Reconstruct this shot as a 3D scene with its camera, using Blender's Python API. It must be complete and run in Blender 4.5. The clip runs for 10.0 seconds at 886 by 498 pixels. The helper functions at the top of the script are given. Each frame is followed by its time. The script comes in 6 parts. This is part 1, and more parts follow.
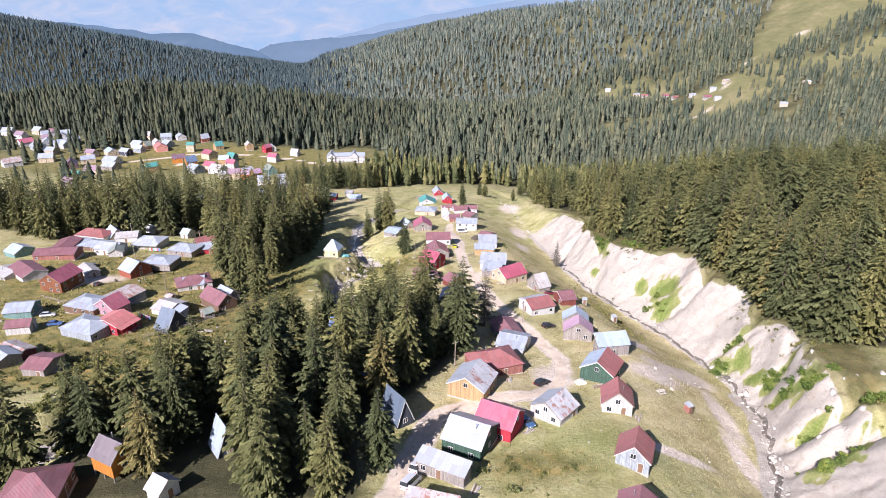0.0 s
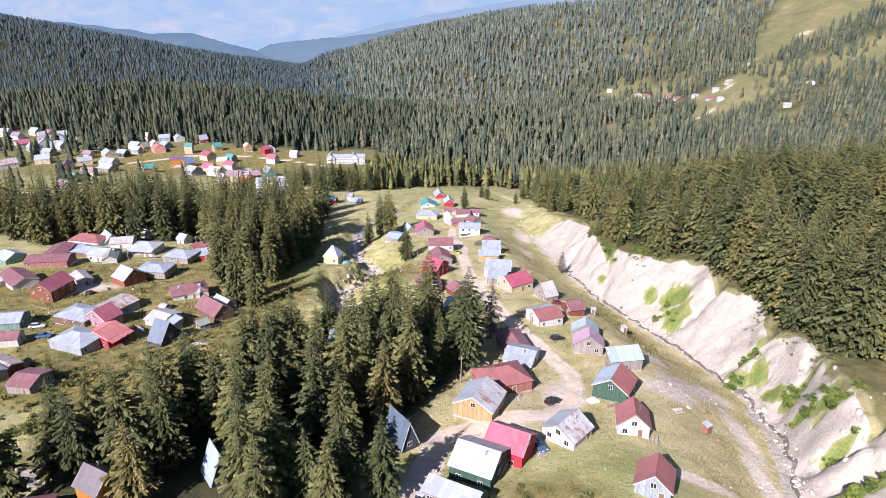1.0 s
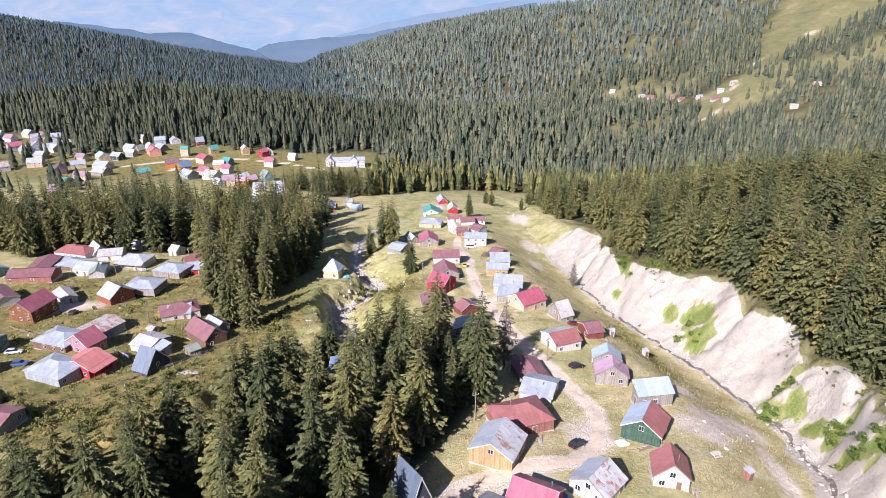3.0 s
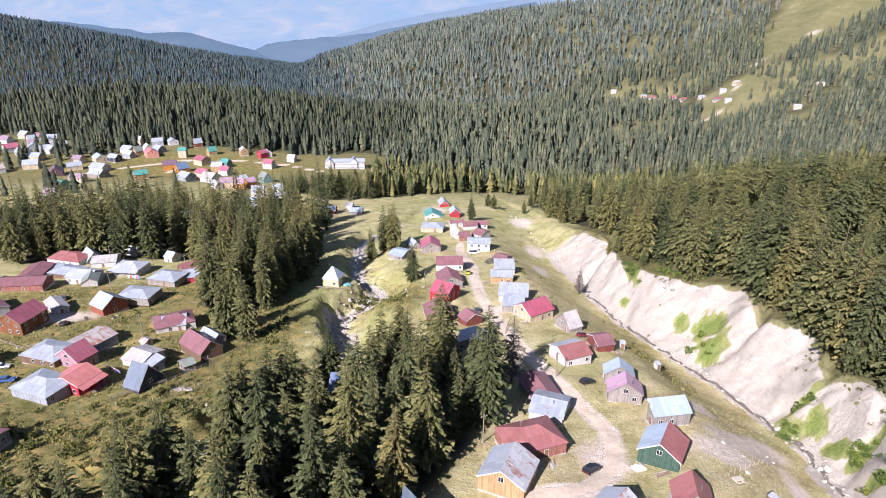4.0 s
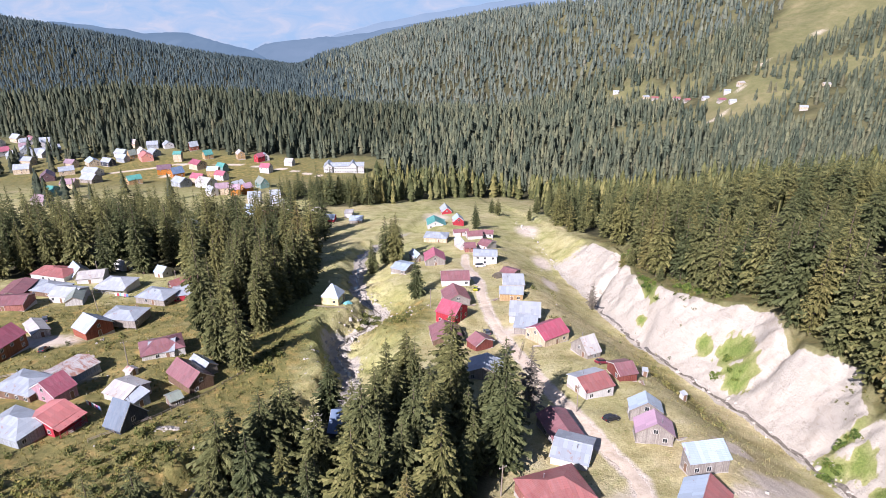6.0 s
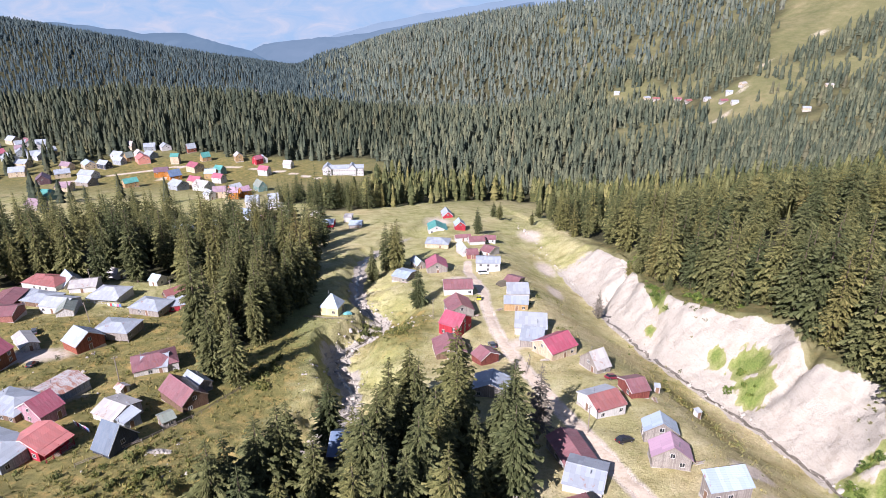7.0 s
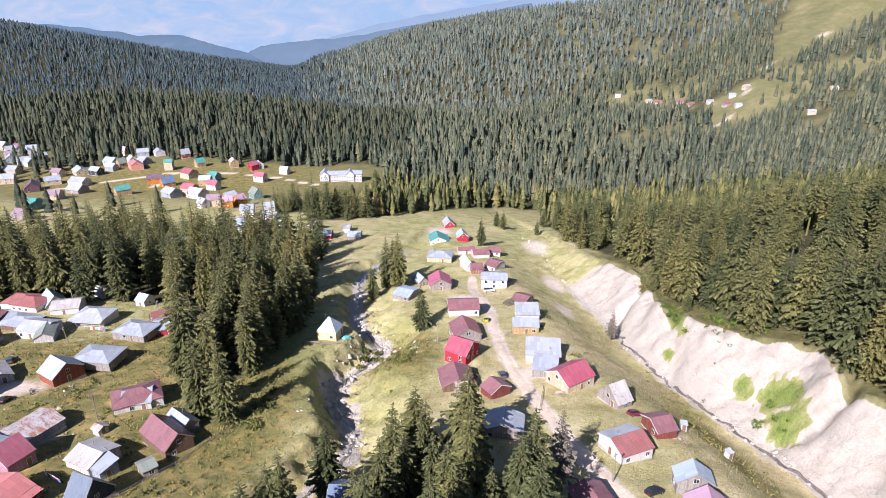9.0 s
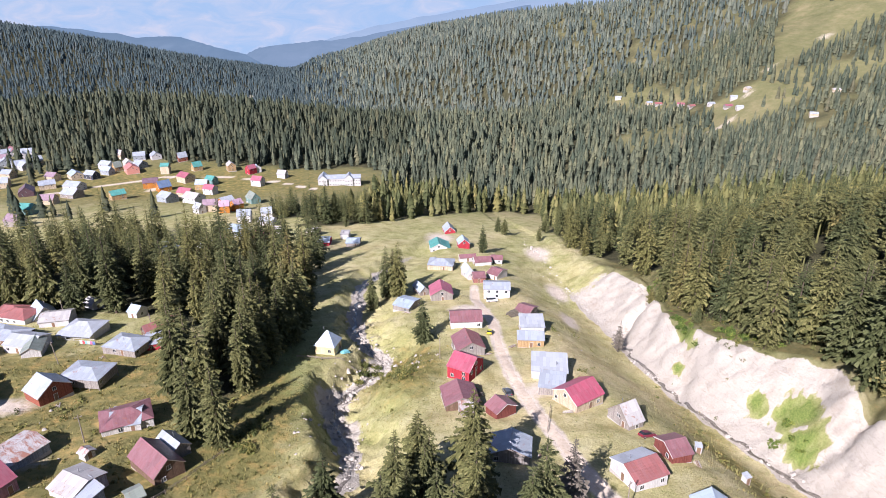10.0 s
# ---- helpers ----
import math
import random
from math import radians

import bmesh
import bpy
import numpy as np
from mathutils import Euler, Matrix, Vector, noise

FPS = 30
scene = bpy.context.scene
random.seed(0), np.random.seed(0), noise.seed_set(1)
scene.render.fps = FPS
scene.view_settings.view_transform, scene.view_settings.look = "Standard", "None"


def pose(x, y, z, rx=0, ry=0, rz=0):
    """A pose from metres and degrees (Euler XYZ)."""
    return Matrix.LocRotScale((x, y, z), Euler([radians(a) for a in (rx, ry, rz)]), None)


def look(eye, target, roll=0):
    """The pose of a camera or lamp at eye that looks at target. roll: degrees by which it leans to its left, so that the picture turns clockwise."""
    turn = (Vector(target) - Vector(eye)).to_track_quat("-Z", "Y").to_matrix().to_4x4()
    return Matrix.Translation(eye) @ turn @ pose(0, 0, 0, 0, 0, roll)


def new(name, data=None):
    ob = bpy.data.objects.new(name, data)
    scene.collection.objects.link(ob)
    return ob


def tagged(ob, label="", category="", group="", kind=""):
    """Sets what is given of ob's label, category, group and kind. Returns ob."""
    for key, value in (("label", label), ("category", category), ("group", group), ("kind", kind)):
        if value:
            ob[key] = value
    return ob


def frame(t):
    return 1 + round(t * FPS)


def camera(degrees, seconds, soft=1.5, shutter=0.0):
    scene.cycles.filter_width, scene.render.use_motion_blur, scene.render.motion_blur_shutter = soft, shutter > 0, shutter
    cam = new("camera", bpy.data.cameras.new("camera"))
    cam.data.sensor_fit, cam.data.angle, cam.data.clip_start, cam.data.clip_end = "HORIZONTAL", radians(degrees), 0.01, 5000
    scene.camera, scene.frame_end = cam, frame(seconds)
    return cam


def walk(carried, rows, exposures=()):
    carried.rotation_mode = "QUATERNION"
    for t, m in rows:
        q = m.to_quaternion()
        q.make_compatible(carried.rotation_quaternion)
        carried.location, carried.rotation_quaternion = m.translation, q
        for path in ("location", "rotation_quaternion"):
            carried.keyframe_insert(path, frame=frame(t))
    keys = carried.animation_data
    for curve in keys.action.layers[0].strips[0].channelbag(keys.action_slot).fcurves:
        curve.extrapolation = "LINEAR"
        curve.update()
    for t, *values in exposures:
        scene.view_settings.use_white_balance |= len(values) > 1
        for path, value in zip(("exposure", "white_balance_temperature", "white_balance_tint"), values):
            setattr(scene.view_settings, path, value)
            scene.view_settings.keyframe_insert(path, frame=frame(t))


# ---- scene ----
cam = camera(70.0, 10.0, soft=0.8)
PATH = [
    (0.0, (0.000, 0.000, 91.000), (0.000, 46.144, 71.745), 0.00),
    (0.5, (-0.723, 3.841, 90.846), (-0.705, 49.986, 71.592), 0.02),
    (1.0, (-1.448, 7.666, 90.717), (-1.410, 53.809, 71.460), 0.03),
    (1.5, (-2.172, 11.475, 90.613), (-2.114, 57.616, 71.349), 0.03),
    (2.0, (-2.894, 15.272, 90.532), (-2.816, 61.408, 71.258), 0.04),
    (2.5, (-3.612, 19.057, 90.472), (-3.513, 65.188, 71.186), 0.03),
    (3.0, (-4.326, 22.832, 90.431), (-4.204, 68.957, 71.133), 0.03),
    (3.5, (-5.032, 26.599, 90.408), (-4.887, 72.719, 71.096), 0.02),
    (4.0, (-5.730, 30.360, 90.401), (-5.560, 76.474, 71.077), 0.01),
    (4.5, (-6.417, 34.116, 90.409), (-6.222, 80.225, 71.073), -0.01),
    (5.0, (-7.094, 37.870, 90.431), (-6.870, 83.974, 71.084), -0.02),
    (5.5, (-7.756, 41.622, 90.463), (-7.503, 87.723, 71.109), -0.04),
    (6.0, (-8.405, 45.375, 90.505), (-8.120, 91.475, 71.147), -0.06),
    (6.5, (-9.036, 49.130, 90.556), (-8.717, 95.230, 71.198), -0.07),
    (7.0, (-9.650, 52.890, 90.612), (-9.295, 98.992, 71.261), -0.09),
    (7.5, (-10.244, 56.655, 90.674), (-9.850, 102.761, 71.334), -0.11),
    (8.0, (-10.816, 60.428, 90.739), (-10.381, 106.541, 71.418), -0.12),
    (8.5, (-11.366, 64.210, 90.806), (-10.886, 110.334, 71.511), -0.14),
    (9.0, (-11.892, 68.003, 90.873), (-11.364, 114.141, 71.612), -0.15),
    (9.5, (-12.391, 71.809, 90.938), (-11.813, 117.964, 71.720), -0.15),
    (10.0, (-12.863, 75.629, 91.000), (-12.230, 121.806, 71.836), -0.16),
]
walk(cam, [(t, look(eye, target, roll)) for t, eye, target, roll in PATH], [(0, 0.97, 5950, 26), (10, 0.97, 5950, 26)])

# ---------------------------------------------------------------- daylight
SUN_ELEVATION, SHADOW_HEADING = 37.0, 59.0
world = bpy.data.worlds.new("sky")
scene.world = world
world.use_nodes = True
sky = world.node_tree.nodes.new("ShaderNodeTexSky")
sky.sky_type, sky.sun_disc = "NISHITA", False
sky.sun_elevation, sky.sun_rotation = radians(SUN_ELEVATION), radians(270 - SHADOW_HEADING)
sky.altitude, sky.dust_density = 1700, 1.5
world.node_tree.links.new(sky.outputs[0], world.node_tree.nodes["Background"].inputs[0])
world.node_tree.nodes["Background"].inputs[1].default_value = 0.050
sun = new("sun", bpy.data.lights.new("sun", "SUN"))
sun.data.energy, sun.data.angle, sun.data.color = 5.0, radians(0.5), (1.0, 0.955, 0.88)
flat = math.cos(radians(SUN_ELEVATION))
sun.matrix_world = look((0, 0, 300), (100 * flat * math.cos(radians(SHADOW_HEADING)), 100 * flat * math.sin(radians(SHADOW_HEADING)), 300 - 100 * math.sin(radians(SUN_ELEVATION))))

# ---------------------------------------------------------------- materials
class Nodes:
    """Short hand for a node material."""

    def __init__(self, name, rough=0.8, metal=0.0, spec=0.3):
        self.mat = bpy.data.materials.new(name)
        self.mat.use_nodes = True
        self.tree = self.mat.node_tree
        self.bsdf = self.tree.nodes["Principled BSDF"]
        self.bsdf.inputs["Roughness"].default_value = rough
        self.bsdf.inputs["Metallic"].default_value = metal
        self.bsdf.inputs["Specular IOR Level"].default_value = spec

    def add(self, kind, **values):
        n = self.tree.nodes.new(kind)
        for k, v in values.items():
            n.inputs[k].default_value = v
        return n

    def link(self, a, b):
        self.tree.links.new(a, b)

    def coords(self, which="Object", scale=(1, 1, 1)):
        c, m = self.add("ShaderNodeTexCoord"), self.add("ShaderNodeMapping")
        m.inputs["Scale"].default_value = scale
        self.link(c.outputs[which], m.inputs["Vector"])
        return m.outputs[0]

    def noise(self, scale, detail=4.0, rough=0.6, where=None, warp=0.0):
        n = self.add("ShaderNodeTexNoise", Scale=scale, Detail=detail, Roughness=rough, Distortion=warp)
        self.link(where if where is not None else self.coords(), n.inputs["Vector"])
        return n.outputs["Fac"]

    def ramp(self, fac, stops):
        r = self.add("ShaderNodeValToRGB")
        while len(r.color_ramp.elements) < len(stops):
            r.color_ramp.elements.new(0.5)
        for e, (p, c) in zip(r.color_ramp.elements, stops):
            e.position, e.color = p, ((c, c, c, 1) if isinstance(c, (int, float)) else (*c, 1))
        self.link(fac, r.inputs[0])
        return r.outputs[0]

    def mix(self, fac, a, b, how="MIX"):
        m = self.tree.nodes.new("ShaderNodeMix")
        m.data_type, m.blend_type = "RGBA", how
        for slot, v in ((0, fac), (6, a), (7, b)):
            if isinstance(v, (int, float)):
                m.inputs[slot].default_value = v if slot == 0 else (v, v, v, 1)
            elif isinstance(v, tuple):
                m.inputs[slot].default_value = (*v, 1)
            else:
                self.link(v, m.inputs[slot])
        return m.outputs[2]

    def math(self, how, a, b=0.5, clamp=False):
        m = self.tree.nodes.new("ShaderNodeMath")
        m.operation, m.use_clamp = how, clamp
        for slot, v in ((0, a), (1, b)):
            if isinstance(v, (int, float)):
                m.inputs[slot].default_value = v
            else:
                self.link(v, m.inputs[slot])
        return m.outputs[0]

    def attribute(self, name):
        n = self.tree.nodes.new("ShaderNodeAttribute")
        n.attribute_name = name
        return n.outputs["Fac"]

    def chance(self):
        return self.add("ShaderNodeObjectInfo").outputs["Random"]

    def island(self):
        return self.add("ShaderNodeNewGeometry").outputs["Random Per Island"]

    def done(self, colour=None, bump=None, strength=0.4, distance=0.05, rough=None):
        if colour is not None:
            if isinstance(colour, tuple):
                self.bsdf.inputs["Base Color"].default_value = (*colour, 1)
            else:
                self.link(colour, self.bsdf.inputs["Base Color"])
        if bump is not None:
            b = self.add("ShaderNodeBump", Strength=strength, Distance=distance)
            self.link(bump, b.inputs["Height"])
            self.link(b.outputs[0], self.bsdf.inputs["Normal"])
        if rough is not None:
            self.link(rough, self.bsdf.inputs["Roughness"])
        return self.mat


def ground_material():
    n = Nodes("meadow_and_earth", 0.95, spec=0.1)
    big, mid, fine = n.noise(0.022, 3), n.noise(0.16, 5), n.noise(1.7, 6, 0.7)
    green = n.ramp(mid, [(0.3, (0.275, 0.275, 0.10)), (0.5, (0.41, 0.39, 0.175)), (0.72, (0.525, 0.475, 0.26))])
    straw = n.ramp(mid, [(0.3, (0.42, 0.34, 0.17)), (0.55, (0.58, 0.49, 0.28)), (0.78, (0.66, 0.58, 0.38))])
    dry = n.math("ADD", n.attribute("dry"), n.ramp(big, [(0.42, 0.0), (0.66, 0.8)]), True)
    c = n.mix(dry, green, straw)
    c = n.mix(n.ramp(fine, [(0.3, 0.8), (0.6, 0.0)]), c, n.mix(1.0, c, (0.6, 0.62, 0.55), "MULTIPLY"))
    c = n.mix(n.ramp(n.noise(0.42, 5, 0.65), [(0.5, 0.0), (0.72, 0.55)]), c, n.mix(1.0, c, (0.6, 0.72, 0.5), "MULTIPLY"))
    rank = n.ramp(n.noise(0.28, 6, 0.7), [(0.3, (0.085, 0.090, 0.028)), (0.5, (0.19, 0.172, 0.058)), (0.7, (0.40, 0.275, 0.095))])
    weeds = n.math("ADD", n.attribute("scrub"), n.math("MULTIPLY", n.math("SUBTRACT", n.noise(0.2, 5, 0.7), 0.5), 1.2))
    lush = n.attribute("lush")
    c = n.mix(lush, c, n.ramp(fine, [(0.3, (0.10, 0.145, 0.03)), (0.7, (0.22, 0.27, 0.075))]))
    c = n.mix(n.math("MULTIPLY", n.attribute("alp"), 0.85), c, n.ramp(n.noise(0.03, 6, 0.65), [(0.3, (0.07, 0.08, 0.034)), (0.55, (0.125, 0.122, 0.057)), (0.75, (0.215, 0.18, 0.10))]))
    c = n.mix(n.ramp(weeds, [(0.3, 0.0), (0.75, 0.9)]), c, rank)
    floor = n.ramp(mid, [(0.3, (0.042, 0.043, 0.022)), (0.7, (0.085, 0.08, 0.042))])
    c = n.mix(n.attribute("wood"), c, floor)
    earth = n.ramp(n.noise(0.6, 6, 0.7), [(0.25, (0.47, 0.39, 0.30)), (0.5, (0.60, 0.52, 0.425)), (0.75, (0.68, 0.61, 0.52))])
    wear = n.math("MULTIPLY", n.attribute("earth"), n.math("ADD", n.math("MULTIPLY", n.noise(0.5, 6, 0.72), 1.6), 0.25))
    c = n.mix(n.ramp(wear, [(0.3, 0.0), (0.72, 1.0)]), c, earth)
    streak = n.noise(0.5, 7, 0.72, n.coords(scale=(1.0, 0.7, 2.4)), 1.2)
    chalk = n.ramp(streak, [(0.25, (0.27, 0.235, 0.19)), (0.36, (0.39, 0.352, 0.292)), (0.52, (0.465, 0.425, 0.36)), (0.8, (0.42, 0.378, 0.315))])
    chalk = n.mix(n.ramp(n.noise(0.13, 5, 0.7), [(0.52, 0.0), (0.74, 0.6)]), chalk, (0.36, 0.29, 0.22))
    bare = n.math("MULTIPLY", n.attribute("rock"), n.math("ADD", n.math("MULTIPLY", n.noise(0.4, 6, 0.75), 1.5), 0.2))
    c = n.mix(n.ramp(bare, [(0.36, 0.0), (0.5, 1.0)]), c, chalk)
    relief = n.math("ADD", fine, n.math("MULTIPLY", n.noise(0.55, 6, 0.75), 2.0))
    relief = n.math("ADD", relief, n.math("MULTIPLY", n.attribute("rock"), n.math("MULTIPLY", n.noise(0.9, 8, 0.78), 2.2)))
    return n.done(c, relief, 0.7, 0.32)


def needles_material(name, dark, light, tip):
    """Boughs that differ one by one, and trees that differ as wholes."""
    n = Nodes(name, 0.75, spec=0.15)
    c = n.ramp(n.island(), [(0.0, dark), (0.6, light), (1.0, tip)])
    whole = n.math("FRACT", n.math("ADD", n.chance(), n.attribute("tint")))
    c = n.mix(1.0, c, n.ramp(whole, [(0.0, (0.60, 0.70, 0.68)), (0.35, (0.88, 0.93, 0.87)), (0.75, (1.16, 1.13, 0.98)), (0.95, (1.34, 1.26, 1.04)), (1.0, (1.42, 1.2, 1.02))]), "MULTIPLY")
    return n.done(c)


def bark_material():
    n = Nodes("spruce_bark", 0.95, spec=0.1)
    return n.done(n.ramp(n.noise(6, 5, 0.7, n.coords(scale=(1, 1, 0.2))), [(0.3, (0.07, 0.05, 0.038)), (0.7, (0.19, 0.15, 0.12))]))


def plain(name, colour, rough=0.8, metal=0.0, spread=0.25, scale=2.0):
    n = Nodes(name, rough, metal)
    lo, hi = tuple(v * (1 - spread) for v in colour), tuple(min(1, v * (1 + spread * 0.7)) for v in colour)
    return n.done(n.ramp(n.noise(scale, 6, 0.7), [(0.3, lo), (0.7, hi)]))


M_GROUND = ground_material()
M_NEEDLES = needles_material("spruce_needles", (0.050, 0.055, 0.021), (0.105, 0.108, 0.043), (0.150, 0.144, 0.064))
# Distance haze painted into the needle colour: greyer and paler.
M_NEEDLES_FAR_HAZE = needles_material("haze_paled_spruce", (0.078, 0.093, 0.082), (0.096, 0.112, 0.096), (0.112, 0.127, 0.106))
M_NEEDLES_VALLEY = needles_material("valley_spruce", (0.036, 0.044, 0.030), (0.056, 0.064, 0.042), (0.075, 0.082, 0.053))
# Slope needles are paler than valley needles: haze mixed into their colour.
M_NEEDLES_SLOPE_HAZE = needles_material("slope_spruce_haze", (0.058, 0.068, 0.048), (0.086, 0.096, 0.066), (0.110, 0.119, 0.080))
# Same spruces again, with blue haze put into the needle colour.
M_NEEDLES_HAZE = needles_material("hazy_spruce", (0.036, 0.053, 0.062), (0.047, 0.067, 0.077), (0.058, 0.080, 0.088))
M_BARK = bark_material()
M_DEAD = plain("dead_wood", (0.15, 0.13, 0.10))
M_LEAF = needles_material("broad_leaves", (0.05, 0.085, 0.018), (0.11, 0.15, 0.035), (0.18, 0.20, 0.05))

# ---------------------------------------------------------------- the lie of the land
def lerp_path(px, py, path):
    """Distance from points to a polyline of (x, y, value), the value at the nearest place, and the side (+ right of it)."""
    best = np.full(px.shape, 1e9)
    val = np.zeros(px.shape)
    side = np.zeros(px.shape)
    for (ax, ay, av), (bx, by, bv) in zip(path[:-1], path[1:]):
        dx, dy = bx - ax, by - ay
        u = np.clip(((px - ax) * dx + (py - ay) * dy) / (dx * dx + dy * dy), 0, 1)
        d = np.hypot(px - ax - u * dx, py - ay - u * dy)
        near = d < best
        best = np.where(near, d, best)
        val = np.where(near, av + u * (bv - av), val)
        side = np.where(near, np.sign((px - ax) * dy - (py - ay) * dx), side)
    return best, val, side


def smooth(a, b, v):
    u = np.clip((v - a) / (b - a), 0, 1)
    return u * u * (3 - 2 * u)


def bump(x, y, cx, cy, rx, ry, turn=0.0):
    c, s = math.cos(turn), math.sin(turn)
    u, v = (x - cx) * c + (y - cy) * s, -(x - cx) * s + (y - cy) * c
    return np.exp(-(u / rx) ** 2 - (v / ry) ** 2)


def wave_noise(x, y, size, seed):
    """Smooth rolling noise in -1..1."""
    rng = np.random.RandomState(seed)
    out = np.zeros(np.shape(x))
    for k in range(6):
        a, f, p = rng.uniform(0, 6.28), rng.uniform(0.6, 1.7) * 6.28 / size, rng.uniform(0, 6.28)
        out = out + np.sin((x * math.cos(a) + y * math.sin(a)) * f + p + 1.3 * np.sin((y * math.cos(a) - x * math.sin(a)) * f * 0.7 + p * 2))
    return out / 3.5


def ridged(x, y, size, seed):
    """Noise in 0..1 with sharp crests."""
    return 1 - np.clip(np.abs(wave_noise(x, y, size, seed)) * 1.3, 0, 1)


# the stream in the ravine, the brook in the gully between the two hamlets: x, y, depth below the slope
RAVINE = [(24, -30, 0), (40, 25, 3), (50, 60, 8), (62, 85, 11), (69, 100, 13), (75, 114, 13), (82, 134, 13.5), (82.5, 152, 13), (81, 169, 13), (73, 201, 13), (63, 232, 12), (58, 262, 12), (56, 290, 12), (50, 330, 9), (46, 380, 5), (40, 430, 2)]
GULLY = [(-120, 60, 6), (-88, 100, 7), (-70, 125, 6), (-57, 147, 6), (-42, 172, 6), (-33, 190, 7), (-34, 202, 8.5), (-40, 216, 9), (-43, 226, 9), (-40, 236, 8.5), (-33, 245, 8), (-29, 255, 7), (-36, 263, 5.5), (-42, 276, 4.5), (-45, 300, 4), (-46, 330, 3.5), (-40, 350, 3), (-20, 400, 3), (-10, 440, 1)]
# edge of the cliff above the ravine, and how far it stands above the village's slope
RIM = [(104, 60, 2), (94, 95, 3), (90, 117, 3.5), (92.5, 137, 5.5), (96, 150, 5), (95.5, 157, 5), (91.5, 165, 4.5), (98, 178, 7), (95, 186, 7.5), (91, 196, 8), (91, 203, 9), (94.5, 216, 10.5), (84.5, 230, 7.5), (79.5, 237, 6.5), (73.5, 254, 4.5), (69.5, 278, 3), (74, 307, 6.5), (67, 335, 5), (58, 400, 0)]
# side gullies that cut the eroded face into buttresses
SIDE = [
    [(57, 284, 1), (64, 292, 4), (71, 294, 3), (77, 318, 1.5)],
    [(77, 199, 1), (84, 196, 3), (91, 199, 3.5), (97, 206, 1.5)],
    [(83, 169, 1), (87.5, 165, 3), (91, 164, 3.5), (95, 169, 2)],
    [(85, 140, 1), (88.5, 141.5, 3), (92, 145, 3.5), (97, 150, 1.5)],
    [(77, 117, 1.5), (82, 116, 4), (88, 114.5, 4.5), (97, 119, 3)],
    [(75, 107, 1.5), (82, 108.5, 4), (90, 106, 4), (100, 103, 3)],
    [(63, 238, 1), (69, 252, 1.8), (72, 268, 1)],
]


# crest of the wooded mountain beyond the valley: x, y, height
CREST = [(2300, 500, 260), (1500, 900, 200), (800, 1300, 125), (376, 1700, 40), (199, 2050, 0), (0, 2350, -58), (-190, 2650, -138), (-358, 2900, -208), (-601, 3150, -300)]


def terrain(x, y):
    """Height of the ground."""
    x, y = np.asarray(x, float), np.asarray(y, float)
    yy = np.array([-900, -300, 0, 80, 130, 165, 200, 235, 265, 315, 400, 500, 600, 720, 960, 1200, 1600, 2300, 3200, 5200])
    zz = np.array([90, 48, 22, 11, 2.5, -4, -9, -14, -18.5, -27, -40, -58, -74, -79, -92, -125, -175, -250, -320, -450])
    z = sum(np.interp(y + o, yy, zz) for o in (-14, -7, 0, 7, 14)) / 5
    # the wooded shelf above the ravine
    d, rise, side = lerp_path(x, y, RIM)
    right = np.where(side > 0, d, -d)
    rough = 1.2 * wave_noise(x, y, 21, 8) + 0.7 * wave_noise(x, y, 8, 9)
    right = right + rough * smooth(60, 20, np.abs(right))
    rd, depth, rside = lerp_path(x, y, RAVINE)
    span = np.maximum(rd - np.minimum(right, 0), 6.0)
    share = np.clip(rd / span, 0, 1)
    shelf = smooth(430, 310, y) * smooth(20, 90, y)
    up = np.where(rside < 0, 0.0, np.where(right > 0, 1.0, share ** 1.7))
    z = z + shelf * (rise * up + 0.05 * np.clip(right, 0, 120))
    z = z + 14 * bump(x, y, 250, 335, 150, 75) * smooth(0, 40, right) * smooth(450, 330, y)
    # ravine: gentle bank on the village side, steep eroded face up to the rim
    pits = 0.03 * (ridged(0.35 * x, y + 0.3 * x, 17, 43) - 0.5) + 0.035 * (ridged(0.5 * x, y + 0.3 * x, 6.5, 44) - 0.5) + 0.022 * wave_noise(x, y, 3.6, 19) + 0.012 * wave_noise(x, y, 2.1, 20)
    face = 1 - 0.96 * (0.5 * share + 0.5 * smooth(0.0, 1.0, share)) + pits * smooth(0.8, 4, rd) * smooth(0.5, -3, right)
    bank = np.where(rside < 0, 1 - smooth(2, 34, rd), np.where(right < 0, face, 0.0))
    z = z - depth * bank
    for path in SIDE:
        sd, cut, _ = lerp_path(x, y, path)
        sd = np.abs(sd + 0.9 * wave_noise(x, y, 7, 14))
        z = z - 1.2 * cut * np.exp(-((sd / 2.2) ** 1.5))
    gd, gdepth, gside = lerp_path(x, y, GULLY)
    gd = gd + 1.6 * wave_noise(x, y, 15, 12) * smooth(1, 8, gd)
    z = z - gdepth * (1 - smooth(2.0, np.where(gside < 0, 9, 19), gd))
    z = z + (0.8 * wave_noise(x, y, 6.5, 16) + 1.6 * (ridged(x, y, 4.6, 17) - 0.5)) * smooth(11, 6, gd) * smooth(0.8, 2.5, gd) * smooth(330, 270, y)
    # far plateau, valley floor and the mountains round it
    z = z + 34 * bump(x, y, -430, 940, 290, 130) * smooth(-60, -220, x)
    z = z + smooth(420, 900, y) * 14 * smooth(40, 320, x) - 18 * bump(x, y, 130, 640, 150, 200)
    cd, crest, _ = lerp_path(x, y, CREST)
    tent = crest - 0.37 * (np.sqrt(cd * cd + 90.0 ** 2) - 90) + 10 * wave_noise(x, y, 300, 6) * smooth(0, 300, cd)
    tent = np.where(y > 560, tent, -999)
    k = np.clip(0.5 + (tent - z) / 90, 0, 1)
    z = z * (1 - k) + tent * k + 90 * 0.5 * k * (1 - k) * 0.3
